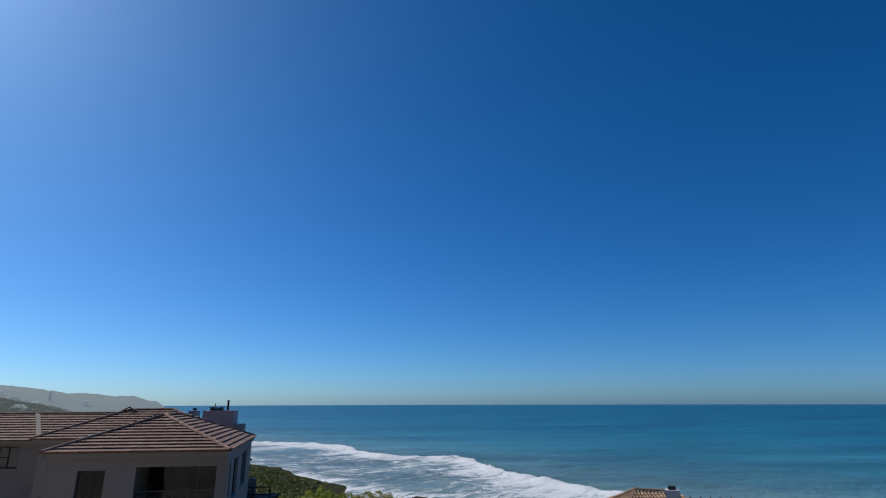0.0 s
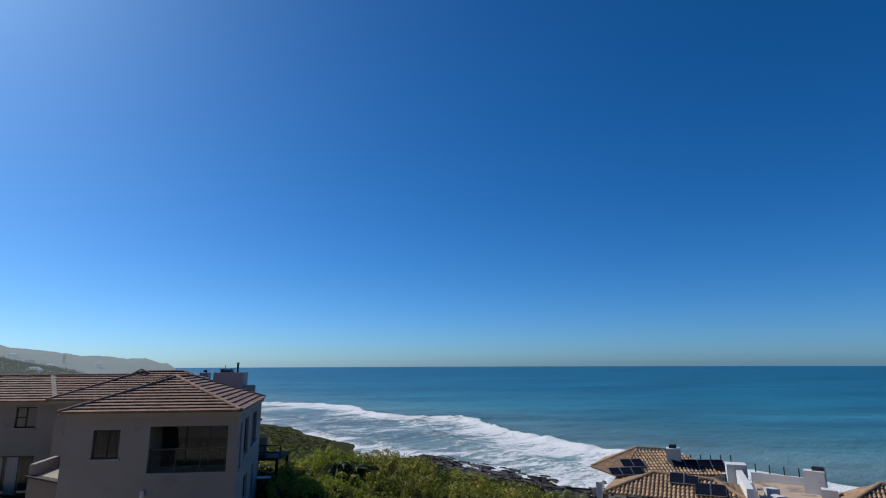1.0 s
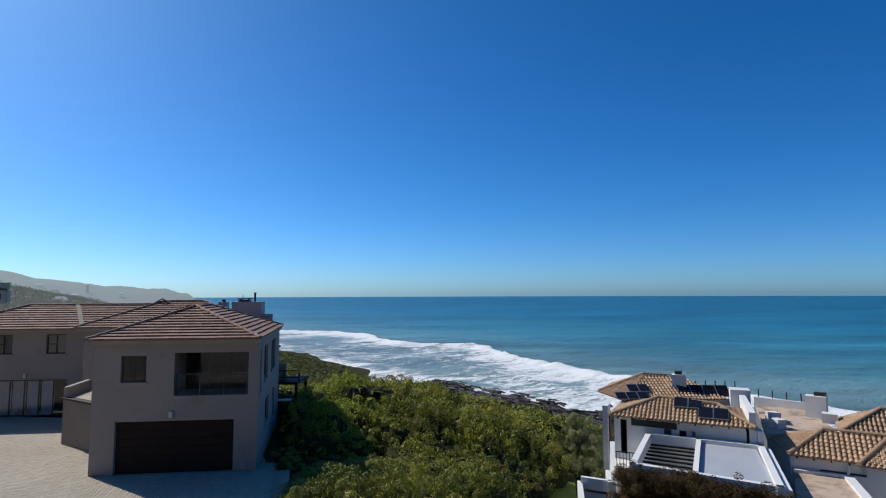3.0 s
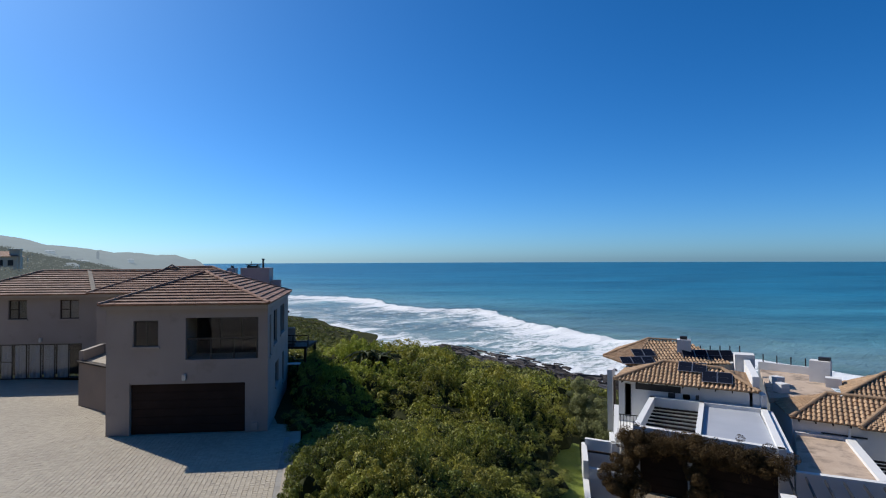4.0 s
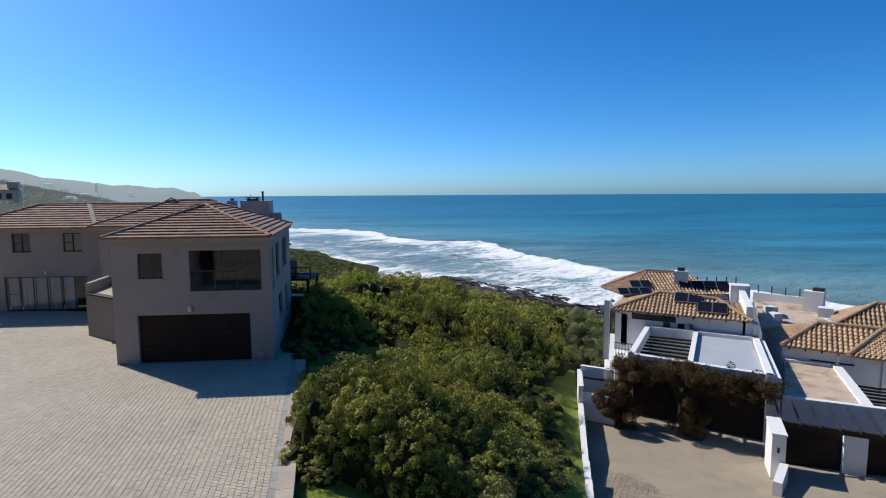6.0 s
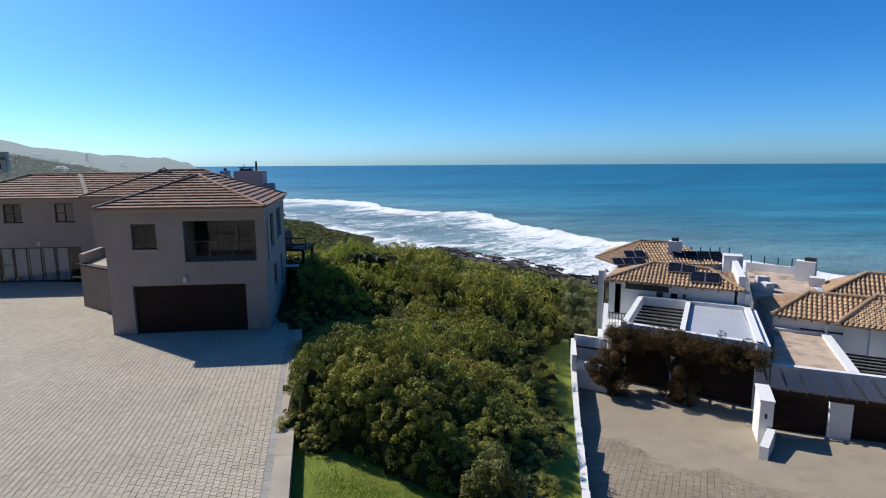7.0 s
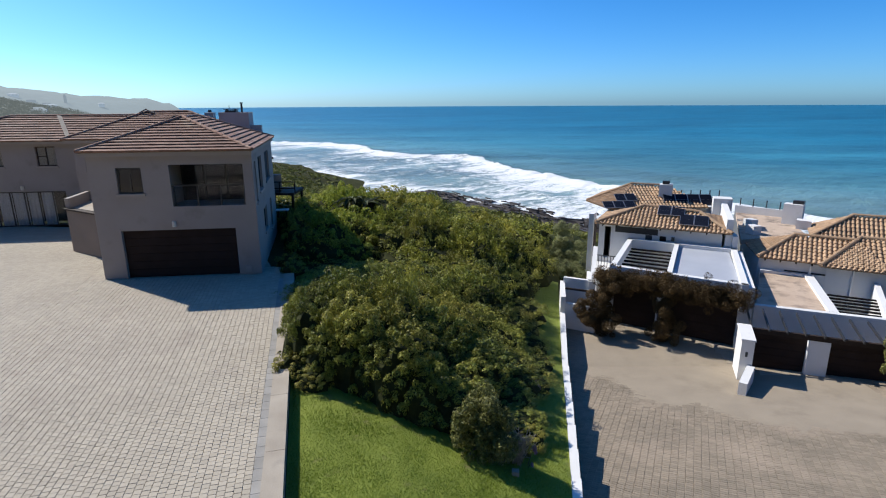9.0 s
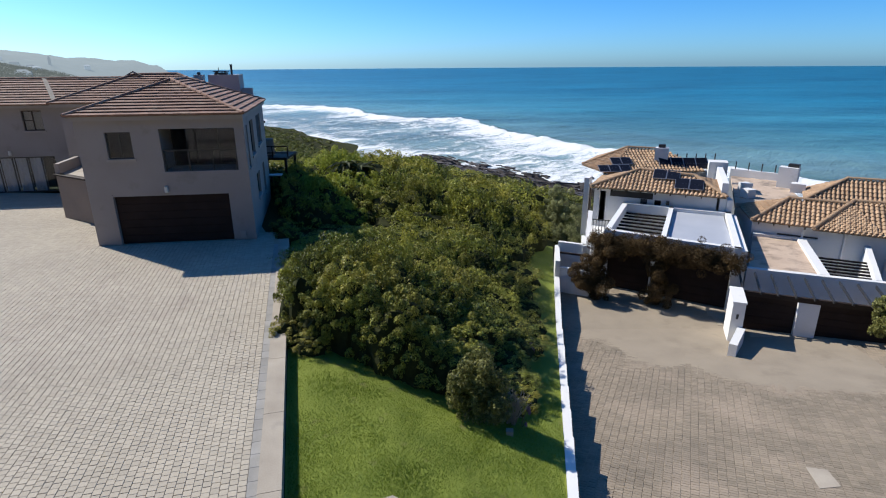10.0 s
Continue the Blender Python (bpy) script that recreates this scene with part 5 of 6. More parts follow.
def canopy_z(x, y):
    lines = sorted(CANOPY)
    top = float(np.interp(x / y, lines, [np.interp(y, *CANOPY[k]) for k in lines]))
    top += 0.5 * noise.noise(Vector((x * 0.45, y * 0.38, 5))) + lerp(0.4, lerp(1.7, 0.9, smooth(34, 42, y)), smooth(18, 24, y)) * noise.noise(Vector((x * 0.22, y * 0.20, 2)))
    return min(top, flank_z(x, y)) if y < 31 else top


def flank_z(x, y):
    """Height to which the bush is kept low beside the boundary wall."""
    return drive_z(y) + 0.7 + (wall_x(y) - x - 0.6) / 1.1


NEAR = [shrub(s, 8500, 0.029, L_BUSH, "dense dark green coastal bush", "coastal bushes", 85, small=0.07, big=0.16, squash=0.58) for s in (1, 2, 3, 4)]
MID = [shrub(s, 4600, 0.026, L_BUSH, "dense dark green coastal bush", "coastal bushes", 52, small=0.09, big=0.20, squash=0.85) for s in (5, 6, 7)]
FAR = [shrub(s, 2500, 0.034, L_DUNE, "wind-clipped olive green dune bush", "coastal bushes", 48, small=0.09, big=0.20) for s in (11, 12, 13, 14)]
SLOPE = [shrub(s, 3200, 0.034, L_SLOPE, "low bright green groundcover on the mound", "coastal bushes", small=0.06, big=0.13) for s in (15, 16)]
rng = random.Random(5)


def plant(protos, x, y, r, h, z=None):
    z = land_z(x, y) - 0.1 if z is None else z
    k = copy_thing(rng.choice(protos), Matrix.Translation((x, y, z)))
    k.matrix_basis = Matrix.Translation((x, y, z)) @ Matrix.Rotation(rng.uniform(0, 6.28), 4, 'Z') @ Matrix.Diagonal((r, r, h, 1))
    return k


def fill(protos, y0, y1, step, r0, r1):
    y = y0
    while y < y1:
        xl, xr = left_edge(y) + r0 * 0.45, right_edge(y) - r0 * 0.85
        x = xl + rng.uniform(0, 0.4) * step
        while x < xr + 0.01:
            px, py = x + rng.uniform(-0.3, 0.3) * step, y + rng.uniform(-0.3, 0.3) * step
            g = land_z(px, py) - 0.1
            front = float(np.interp(px, [-5, -3, 0, 2, 4], [14.35, 13.5, 12.35, 12.25, 12.9]))
            if py > front + 1.9 and (px > -7.3 - 0.205 * (py - 24.1) - (0.4 if py > 27 else 0) or py > 38) and py < back_edge(px):
                r = rng.uniform(r0, r1) * lerp(0.6, 1.0, smooth(0.3, 2.2, right_edge(py) - px))
                top = canopy_z(px, py)
                slope = -0.30 < px / py < -0.165 and 29 < py < 45
                plant(SLOPE if slope else protos, px, py, r, max(0.7, (top - g + (0 if slope else rng.uniform(-0.4, 0.3))) / 0.95))
            x += step * rng.uniform(0.85, 1.15)
        y += step * 0.85


for k in range(10):      # the steep front row towards the lawn
    fx = -4.5 + 0.72 * k
    fy = float(np.interp(fx, [-5, -3, 0, 2, 4], [14.35, 13.5, 12.35, 12.25, 12.9])) + 0.65 + rng.uniform(-0.2, 0.25)
    for dx, dy, r0, r1, high in ((0.0, 0.0, 0.6, 0.8, 0.35), (0.3, 0.65, 0.9, 1.15, 1.85)):
        if dy == 0.0 and -3.5 < fx < 0.7:
            continue
        px, py = fx + dx, fy + dy
        top = min(high + rng.uniform(-0.28, 0.25), flank_z(px + 0.3, py))
        g = land_z(px, py) - 0.1
        plant(NEAR, px, py, rng.uniform(r0, r1) * lerp(0.65, 1.0, smooth(0.2, 2.0, right_edge(py) - px)), max(0.6, (top - g) / 0.95))
fill(NEAR, 13.6, 17.5, 1.3, 1.05, 1.5)
fill(MID, 17.5, 24, 1.4, 1.1, 1.7)
fill(MID + FAR[:2], 24, 34, 1.9, 1.4, 2.0)
fill(FAR, 34, 66, 3.0, 2.0, 3.1)

def fan_palm(x, y, z, h):
    """A clump of wild bananas: leaning stems, long paddle leaves with a midrib fold."""
    t = thing("wild_banana", (x, y, z), "clump of dark wild banana plants with ragged paddle leaves", "plant")
    r = random.Random(3)
    for k in range(5):
        a = k * 1.35
        top = Vector((x + 0.7 * math.cos(a), y + 0.7 * math.sin(a), z + h * r.uniform(0.6, 0.9)))
        part("stem", bar((x + 0.3 * math.cos(a), y + 0.3 * math.sin(a), z - 0.2), top, 0.12, 0.12), M_STEM, t)
        for j in range(14):
            b = r.uniform(0, 6.28)
            out = Vector((math.cos(b), math.sin(b), 0))
            side = Vector((-out.y, out.x, 0))
            length, rise = r.uniform(0.9, 1.6), r.uniform(0.5, 1.3)
            bm = bmesh.new()
            rows = []
            for i in range(6):
                f = i / 5
                c = top + out * length * f + Vector((0, 0, rise * f - 1.1 * f * f))
                w = 0.03 + 0.11 * math.sin(math.pi * min(1, 0.15 + f * 0.85)) * (0.85 + 0.3 * r.random())
                rows.append([bm.verts.new(c - side * w + Vector((0, 0, 0.06))), bm.verts.new(c), bm.verts.new(c + side * w + Vector((0, 0, 0.06)))])
            for p, q in zip(rows, rows[1:]):
                bm.faces.new((p[0], p[1], q[1], q[0]))
                bm.faces.new((p[1], p[2], q[2], q[1]))
            part("leaf", bm, L_PADDLE, t)


L_PADDLE = leaf_material("paddle_leaf", (0.02, 0.03, 0.01), (0.085, 0.105, 0.03), 0.75, 0.15)
M_STEM = material("pale_stem", [(0.22, 0.19, 0.14), (0.34, 0.30, 0.22)], 0.85, 4, 40, 0.2)
fan_palm(-5.6, 36.6, -0.5, 2.1)

# grey-green shrub and mauve flowers at the lawn's edge
L_OLIVE = leaf_material("olive_leaf", (0.06, 0.068, 0.02), (0.36, 0.35, 0.10))


def low_shrub(x, y, size, h, count, mat, label, seed):
    z = lot_z(x, y)
    cloud_tree("shrub", (x, y, z - 0.1), (x, y, z + h * 0.5), (size, size, h * 0.55), count, mat, label, seed, 0.042, 60, "shrub")


for bx, by, br, top in ((-9.75, 33.0, 0.8, 1.1), (-9.0, 34.6, 1.0, 1.5), (-10.3, 33.6, 0.7, 1.25), (-8.7, 32.3, 1.0, 1.5), (-9.3, 36.0, 1.2, 1.5), (-8.3, 30.6, 1.0, 1.6), (-8.0, 29.0, 0.9, 1.2), (-7.0, 24.5, 0.7, 0.4), (-7.5, 25.6, 0.7, 0.5)):
    plant(MID, bx, by, br, (top + 0.25) / 0.95, -0.15)
mauve = shrub(23, 1500, 0.05, L_MAUVE, "small flowering plant with mauve blossom", "", 6, "flowering_plant", "plant", inner=False)
mauve.matrix_basis = Matrix.Translation((2.1, 12.35, lot_z(2.1, 12.35) - 0.05)) @ Matrix.Diagonal((0.35, 0.35, 0.8, 1))
mauve2 = shrub(24, 900, 0.06, L_MAUVE, "small flowering plant with mauve blossom", "", 5, "flowering_plant", "plant", inner=False)
mauve2.matrix_basis = Matrix.Translation((3.3, 17.2, lot_z(3.3, 17.2) - 0.05)) @ Matrix.Diagonal((0.5, 0.5, 0.8, 1))


def bare_twigs(x, y, z, h, n):
    bm = bmesh.new()
    r = random.Random(9)
    for k in range(n):
        a, t = r.uniform(0, 6.28), r.uniform(0.15, 0.75)
        p = Vector((x + r.uniform(-0.15, 0.15), y + r.uniform(-0.15, 0.15), z))
        q = p + Vector((math.cos(a) * t * h * 0.6, math.sin(a) * t * h * 0.6, h * r.uniform(0.6, 1.0)))
        bar(p, q, 0.012, 0.012, bm)
        for j in range(3):
            s = p.lerp(q, r.uniform(0.5, 0.95))
            bar(s, s + Vector((r.uniform(-0.2, 0.2), r.uniform(-0.2, 0.2), r.uniform(0.05, 0.25))), 0.008, 0.008, bm)
    return bm


tw = thing("dry_shrub", (1.85, 12.35, lot_z(1.85, 12.35)), "bare grey twigs of a dried shrub", "shrub")
part("twig_bundle", bare_twigs(1.85, 12.35, lot_z(1.85, 12.35) - 0.05, 1.0, 60), material("dry_twig", [(0.20, 0.18, 0.15), (0.32, 0.29, 0.25)], 0.9, 5, 40, 0.1), tw)

# olive tree beside the villa
def cloud_tree(name, base, centre, size, count, mat, label, seed, leaf=0.06, blobs=34, category="tree"):
    """A small tree: trunk, limbs and a crown of many sprays within an ellipsoid."""
    rg = np.random.default_rng(seed)
    bl = []
    for k in range(2 * blobs):
        d = rg.normal(size=3)
        d = d / np.linalg.norm(d) * rg.uniform(0.2, 1.0)
        r = rg.uniform(0.10, 0.27) * min(size)
        bl.append((centre[0] + d[0] * size[0], centre[1] + d[1] * size[1], centre[2] + d[2] * size[2], r, r, r))
    v, t = leaf_cloud(rg, bl, count, leaf, 0.3, -2)
    root = thing(name, base, label, category)
    under(new("crown", np_mesh("crown", v, t, mat)), root)
    bm = bmesh.new()
    b0, c0 = Vector(base), Vector(centre)
    for q, r0 in [(c0, 0.09)] + [(Vector(b[:3]), 0.035) for b in bl[:9]]:
        p = b0 if r0 > 0.05 else b0.lerp(c0, 0.5)
        m = Matrix.Translation((p + q) / 2) @ (q - p).to_track_quat('Z', 'Y').to_matrix().to_4x4()
        bmesh.ops.create_cone(bm, cap_ends=True, segments=7, radius1=r0, radius2=r0 * 0.4, depth=(q - p).length, matrix=m)
    part("trunk", bm, M_BARK, root)


cloud_tree("tree", (8.9, 38.0, land_z(8.9, 38) - 0.2), (8.95, 38.0, -2.5), (1.35, 1.1, 1.9), 26000, L_GREY, "feathery grey-green tree beside the white villa", 31, 0.042)
cloud_tree("tree", (8.3, 39.8, land_z(8.3, 39.8) - 0.2), (8.4, 39.8, -3.2), (1.0, 0.8, 1.3), 11000, L_GREY, "feathery grey-green tree beside the white villa", 32, 0.045)
cloud_tree("tree", (18.2, 19.4, drive_z(19.4)), (18.0, 19.6, -2.1), (0.9, 0.8, 0.9), 9000, L_OLIVE, "small leafy tree in front of the pergola garages", 33)

low_shrub(1.0, 12.4, 0.8, 1.85, 18000, L_OLIVE, "twiggy olive green shrub at the edge of the lawn", 21)
low_shrub(1.5, 12.25, 0.45, 0.9, 6000, L_GREY, "twiggy grey-green shrub at the edge of the lawn", 22)

# rust-coloured creeper over the garage beam, its column and the clipped shrub beside it
def creeper(name, pts, rad, hgt, count, label, seed, leaf=0.045, jit=0.16):
    rg = np.random.default_rng(seed)
    bl = []
    for a, b in zip(pts, pts[1:]):
        n = max(4, int((Vector(b) - Vector(a)).length / 0.025))
        for k in range(n):
            c = Vector(a).lerp(Vector(b), k / n)
            r = rad * rg.uniform(0.16, 0.42)
            bl.append((c.x + rg.normal() * jit, c.y + rg.normal() * jit, c.z + rg.normal() * jit, r, r, r * hgt))
    v, t = leaf_cloud(rg, bl, count, leaf, 0.2, -2)
    root = thing(name, pts[0], label, "creeper")
    under(new("foliage", np_mesh("foliage", v, t, L_RUST)), root)
    bm = bmesh.new()
    for a, b in zip(pts, pts[1:]):
        bar(a, b, 0.05, 0.05, bm)
    part("vine", bm, M_BARK, root)


g0, g1 = G1[0] - gn * 1.15, G1[1] - gn * 1.15
gm = g0.lerp(g1, 0.47)
creeper("creeper", [(g0.x - 0.15, g0.y + 0.1, -1.25), (gm.x, gm.y, -1.12), (g1.x - 0.1, g1.y + 0.05, -1.2), (gm.x + 0.2, gm.y + 0.2, -1.06), (g0.x, g0.y + 0.25, -1.12)], 0.66, 0.9, 95000, "rust-brown flowering creeper trained along a garage beam", 41, 0.034, 0.24)
creeper("creeper", [(gm.x + 0.15, gm.y + 0.05, -1.4), (gm.x + 0.05, gm.y, -2.8), (gm.x, gm.y, -3.85)], 0.6, 1.2, 34000, "rust-brown creeper climbing a garage pillar", 42, 0.034, 0.27)
creeper("shrub", [(7.85, 26.2, -3.45), (7.8, 26.25, -2.9), (7.85, 26.25, -2.35)], 0.9, 0.9, 36000, "rounded rust-brown shrub beside the driveway", 43, 0.036, 0.38)
creeper("creeper", [(8.3, 26.7, -2.6), (8.7, 27.0, -1.7), (9.2, 27.2, -1.4)], 0.6, 1.2, 20000, "rust-brown creeper spilling over the garage corner", 44, 0.036, 0.26)
for k, (gx, gy, gs, gh) in enumerate(((8.1, 36.2, 0.9, 1.3), (8.9, 36.0, 0.8, 1.1), (7.9, 38.0, 0.9, 1.4), (9.4, 40.2, 1.2, 1.6), (9.3, 34.6, 0.6, 0.9), (8.4, 41.5, 1.3, 1.5), (10.2, 43.0, 1.4, 1.5))):
    gz = land_z(gx, gy)
    cloud_tree("shrub", (gx, gy, gz - 0.1), (gx, gy, gz + gh * 0.5), (gs, gs, gh * 0.6), 6500, L_GREY, "leafy garden shrub beside the white villa", 60 + k, 0.045, 40, "shrub")


# scrub along the coast, too dense to count
def coast_scrub():
    rg = np.random.default_rng(77)
    vs, ts, n = [], [], 0
    made = 0
    for k in range(60000):
        far = rg.uniform(0, 1) ** 1.5
        y = 44 + 260 * far
        x = rg.uniform(-0.95 * y - 4, 0.30 * y)
        s = inland(x, y)
        if s < (7 if x > -8 else 1) or s > 150 or (left_edge(min(y, 70)) + 1 < x and y < back_edge(x) - 2) or (x > 9.5 and y < 62) or (x > 8 and s < 9):
            continue
        if x < -0.42 * y - 12 and y < 60:
            continue
        z = land_z(x, y)
        r = rg.uniform(0.5, 1.15) * min(1.0, 0.45 + s / 60)
        bl = [(x + rg.normal() * r * 0.5, y + rg.normal() * r * 0.5, z + r * 0.2, r, r, r * 0.5) for j in range(3)]
        v, t = leaf_cloud(rg, bl, 30, 0.13 + 0.0012 * y)
        vs.append(v)
        ts.append(t + n)
        n += len(v)
        made += 1
        if made > 5600:
            break
    ob = new("coastal_scrub", np_mesh("coastal_scrub", np.concatenate(vs), np.concatenate(ts), L_COAST))
    tagged(ob, "low olive green scrub covering the coastal slope", "scrub", kind="stuff")


def slope_scrub():
    """Thick low scrub on the slope behind the deck."""
    rg = np.random.default_rng(78)
    vs, ts, n = [], [], 0
    for k in range(5200):
        y = 38 + 112 * rg.uniform(0, 1) ** 1.3
        x = rg.uniform(-0.40 * y - 6, left_edge(y) + 2 if y < 60 else 0.05 * y - 6)
        if inland(x, y) < 3.5 or (y < 44 and x < -13) or (x > left_edge(min(y, 70)) + 2 and y < back_edge(x) - 3):
            continue
        z, r = land_z(x, y), rg.uniform(0.6, 1.3)
        v, t = leaf_cloud(rg, [(x + rg.normal() * r * 0.5, y + rg.normal() * r * 0.5, z + r * 0.25, r, r, r * 0.6) for j in range(4)], 46, 0.19)
        vs.append(v)
        ts.append(t + n)
        n += len(v)
    tagged(new("slope_scrub", np_mesh("slope_scrub", np.concatenate(vs), np.concatenate(ts), L_COAST)), "thick olive green scrub on the slope towards the sea", "scrub", kind="stuff")


coast_scrub()
slope_scrub()
for ob in NEAR + MID + FAR + SLOPE:
    for c in list(ob.children):
        bpy.data.objects.remove(c)
    bpy.data.objects.remove(ob)


# rocks at the waterline
def rock_mesh(seed):
    bm = bmesh.new()
    bmesh.ops.create_cube(bm, size=1.5)
    bmesh.ops.subdivide_edges(bm, edges=bm.edges[:], cuts=1, use_grid_fill=True)
    r = random.Random(seed)
    for v in bm.verts:
        v.co = v.co.lerp(v.co.normalized(), 0.45) * r.uniform(0.7, 1.2)
        v.co.z = v.co.z * 0.42 + 0.22 * v.co.x
    return mesh_of("rock", bm, M_ROCK)


ROCKS = [rock_mesh(k) for k in range(6)]
rr = random.Random(12)
count = 0
while count < 340:
    x = rr.gauss(0, 20)
    y = 106 + (22 - x) * 1.21 + rr.gauss(0, 9)
    s = inland(x, y)
    along = -0.636 * (x - 22) + 0.771 * (y - 106)
    if not -24 < s < 9 or y < 80 or along > 50:
        continue
    if s < -8 and rr.random() < 0.6:
        continue
    ob = new("rock", ROCKS[count % 6])
    r = rr.uniform(0.4, 1.0) ** 1.6 * 1.9 * (1.0 if s > -8 else 0.7)
    ob.matrix_basis = Matrix.Translation((x, y, max(land_z(x, y), SEA) + 0.1)) @ Matrix.Rotation(rr.uniform(0, 6.28), 4, 'Z') @ Matrix.Diagonal((r * rr.uniform(1.0, 1.8), r, r * rr.uniform(0.5, 1.0), 1))
    tagged(ob, "dark wet rock at the waterline", "rock", "shore rocks")
    count += 1


def rock_shelf():
    """Broken dark ledges at the water's edge, too many to count."""
    r = random.Random(31)
    verts, faces = [], []
    box = [(0, 1, 3, 2), (4, 6, 7, 5), (0, 4, 5, 1), (2, 3, 7, 6), (0, 2, 6, 4), (1, 5, 7, 3)]
    made = 0
    while made < 2600:
        al, of = r.uniform(-25, 50), r.gauss(-1.5, 5.0)
        x, y = 22 + 0.771 * of - 0.636 * al, 106 + 0.636 * of + 0.771 * al
        if not -12 < of < 12 or noise.noise(Vector((x * 0.12, y * 0.12, 6))) < -0.2:
            continue
        a, k = 2.2 + r.gauss(0, 0.25), r.uniform(0.35, 1.0) ** 1.5
        sx, sy, sz = 1.5 * k * r.uniform(0.8, 1.7), 0.8 * k * r.uniform(0.6, 1.3), 0.55 * k * r.uniform(0.5, 1.2)
        z = max(land_z(x, y), SEA) + r.uniform(-0.1, 0.25)
        n = len(verts)
        for i in range(8):
            lx, ly, lz = (sx if i & 1 else -sx) * r.uniform(0.6, 1.1), (sy if i & 2 else -sy) * r.uniform(0.6, 1.1), (sz if i & 4 else -sz) * r.uniform(0.5, 1.2)
            verts.append((x + lx * math.cos(a) - ly * math.sin(a), y + lx * math.sin(a) + ly * math.cos(a), z + lz + 0.3 * ly))
        faces += [tuple(q + n for q in f) for f in box]
        made += 1
    tagged(new("rock_shelf", mesh_from("rock_shelf", verts, faces, M_ROCK)), "broken ledges of dark wet rock along the waterline", "rocks", kind="stuff")


rock_shelf()

# houses and lamp posts on the far hillside
def far_house(x, y, z, w, d, h, wall, roof, turn, label):
    t = thing("house", (x, y, z), label, "house", "houses on the far hillside")
    m = Matrix.Translation((x, y, z)) @ Matrix.Rotation(turn, 4, 'Z')
    bm = bmesh.new()
    bmesh.ops.create_cube(bm, size=1, matrix=m @ Matrix.Translation((0, 0, h / 2 - 2)) @ Matrix.Diagonal((w, d, h + 4, 1)))
    part("wall", bm, wall, t)
    bm = bmesh.new()
    c = [bm.verts.new(m @ Vector(p)) for p in ((-w / 2 - 0.5, -d / 2 - 0.5, h), (w / 2 + 0.5, -d / 2 - 0.5, h), (w / 2 + 0.5, d / 2 + 0.5, h), (-w / 2 - 0.5, d / 2 + 0.5, h), (-w / 4, 0, h + d * 0.22), (w / 4, 0, h + d * 0.22))]
    for f in ((0, 1, 5, 4), (1, 2, 5), (2, 3, 4, 5), (3, 0, 4), (3, 2, 1, 0)):
        bm.faces.new([c[i] for i in f])
    part("roof", bm, roof, t)
    for k in range(3):
        bm = bmesh.new()
        bmesh.ops.create_cube(bm, size=1, matrix=m @ Matrix.Translation(((k - 1) * w * 0.3, -d / 2 - 0.02, h * 0.6)) @ Matrix.Diagonal((w * 0.16, 0.1, h * 0.35, 1)))
        part("window", bm, M_DARK if d < 7.5 else M_HAZEDULL, t)
    return t, m


# far plaster colours with the same emitted haze mixed in
M_HAZEPALE = hazed_material("hazed_pale_plaster", (0.40, 0.40, 0.38), (0.48, 0.48, 0.46), (0.44, 0.54, 0.62), 0.5)
M_HAZEDULL = hazed_material("hazed_dull_plaster", (0.10, 0.10, 0.09), (0.14, 0.13, 0.12), (0.44, 0.54, 0.62), 0.45)
M_TAN = material("tan_plaster", [(0.58, 0.46, 0.34), (0.66, 0.54, 0.42)], 0.9, 0.3, 8, 0.1)


def polar(az, d):
    return d * math.sin(radians(az)), d * math.cos(radians(az))


x, y = polar(-40.1, 205)
t, m = far_house(x, y, 4.4, 8, 7, 4.6, M_TAN, M_RIDGE, 0.5, "tan villa with a square chimney tower on the hillside")
bm = bmesh.new()
x2, y2 = polar(-39.3, 203)
bmesh.ops.create_cube(bm, size=1, matrix=Matrix.Translation((x2, y2, 6.6)) @ Matrix.Rotation(0.5, 4, 'Z') @ Matrix.Diagonal((2.5, 2.5, 8.6, 1)))
bmesh.ops.create_cube(bm, size=1, matrix=Matrix.Translation((x2, y2, 11.0)) @ Matrix.Rotation(0.5, 4, 'Z') @ Matrix.Diagonal((2.9, 2.9, 0.35, 1)))
part("chimney_tower", bm, M_TAN, t)
for az, d, z, w, h, wm in ((-37.0, 1240, 24.0, 16, 3.0, M_HAZEPALE), (-34.7, 1188, 5.0, 22, 3.5, M_HAZEPALE), (-34.9, 1202, 8.8, 12, 3.0, M_HAZEDULL), (-35.9, 1215, 14.0, 14, 3.0, M_HAZEDULL), (-31.0, 1300, 8.0, 10, 3.0, M_HAZEPALE), (-32.3, 500, -3.0, 12, 2.6, M_WHITE), (-35.5, 405, 3.0, 8, 2.0, M_HAZEDULL)):
    x, y = polar(az, d)
    far_house(x, y, z, w, 8, h, wm, wm, 0.6, "small house on the hazy hillside")
x, y = polar(-33.55, 1265)
t = thing("tower", (x, y, 12), "slim grey tower on the hazy headland", "tower")
part("shaft", bar((x, y, 8), (x, y, 25), 3.4, 3.4), M_HAZEDULL, t)
part("lantern", bar((x, y, 25), (x, y, 27.5), 2.2, 2.2), M_HAZEDULL, t)


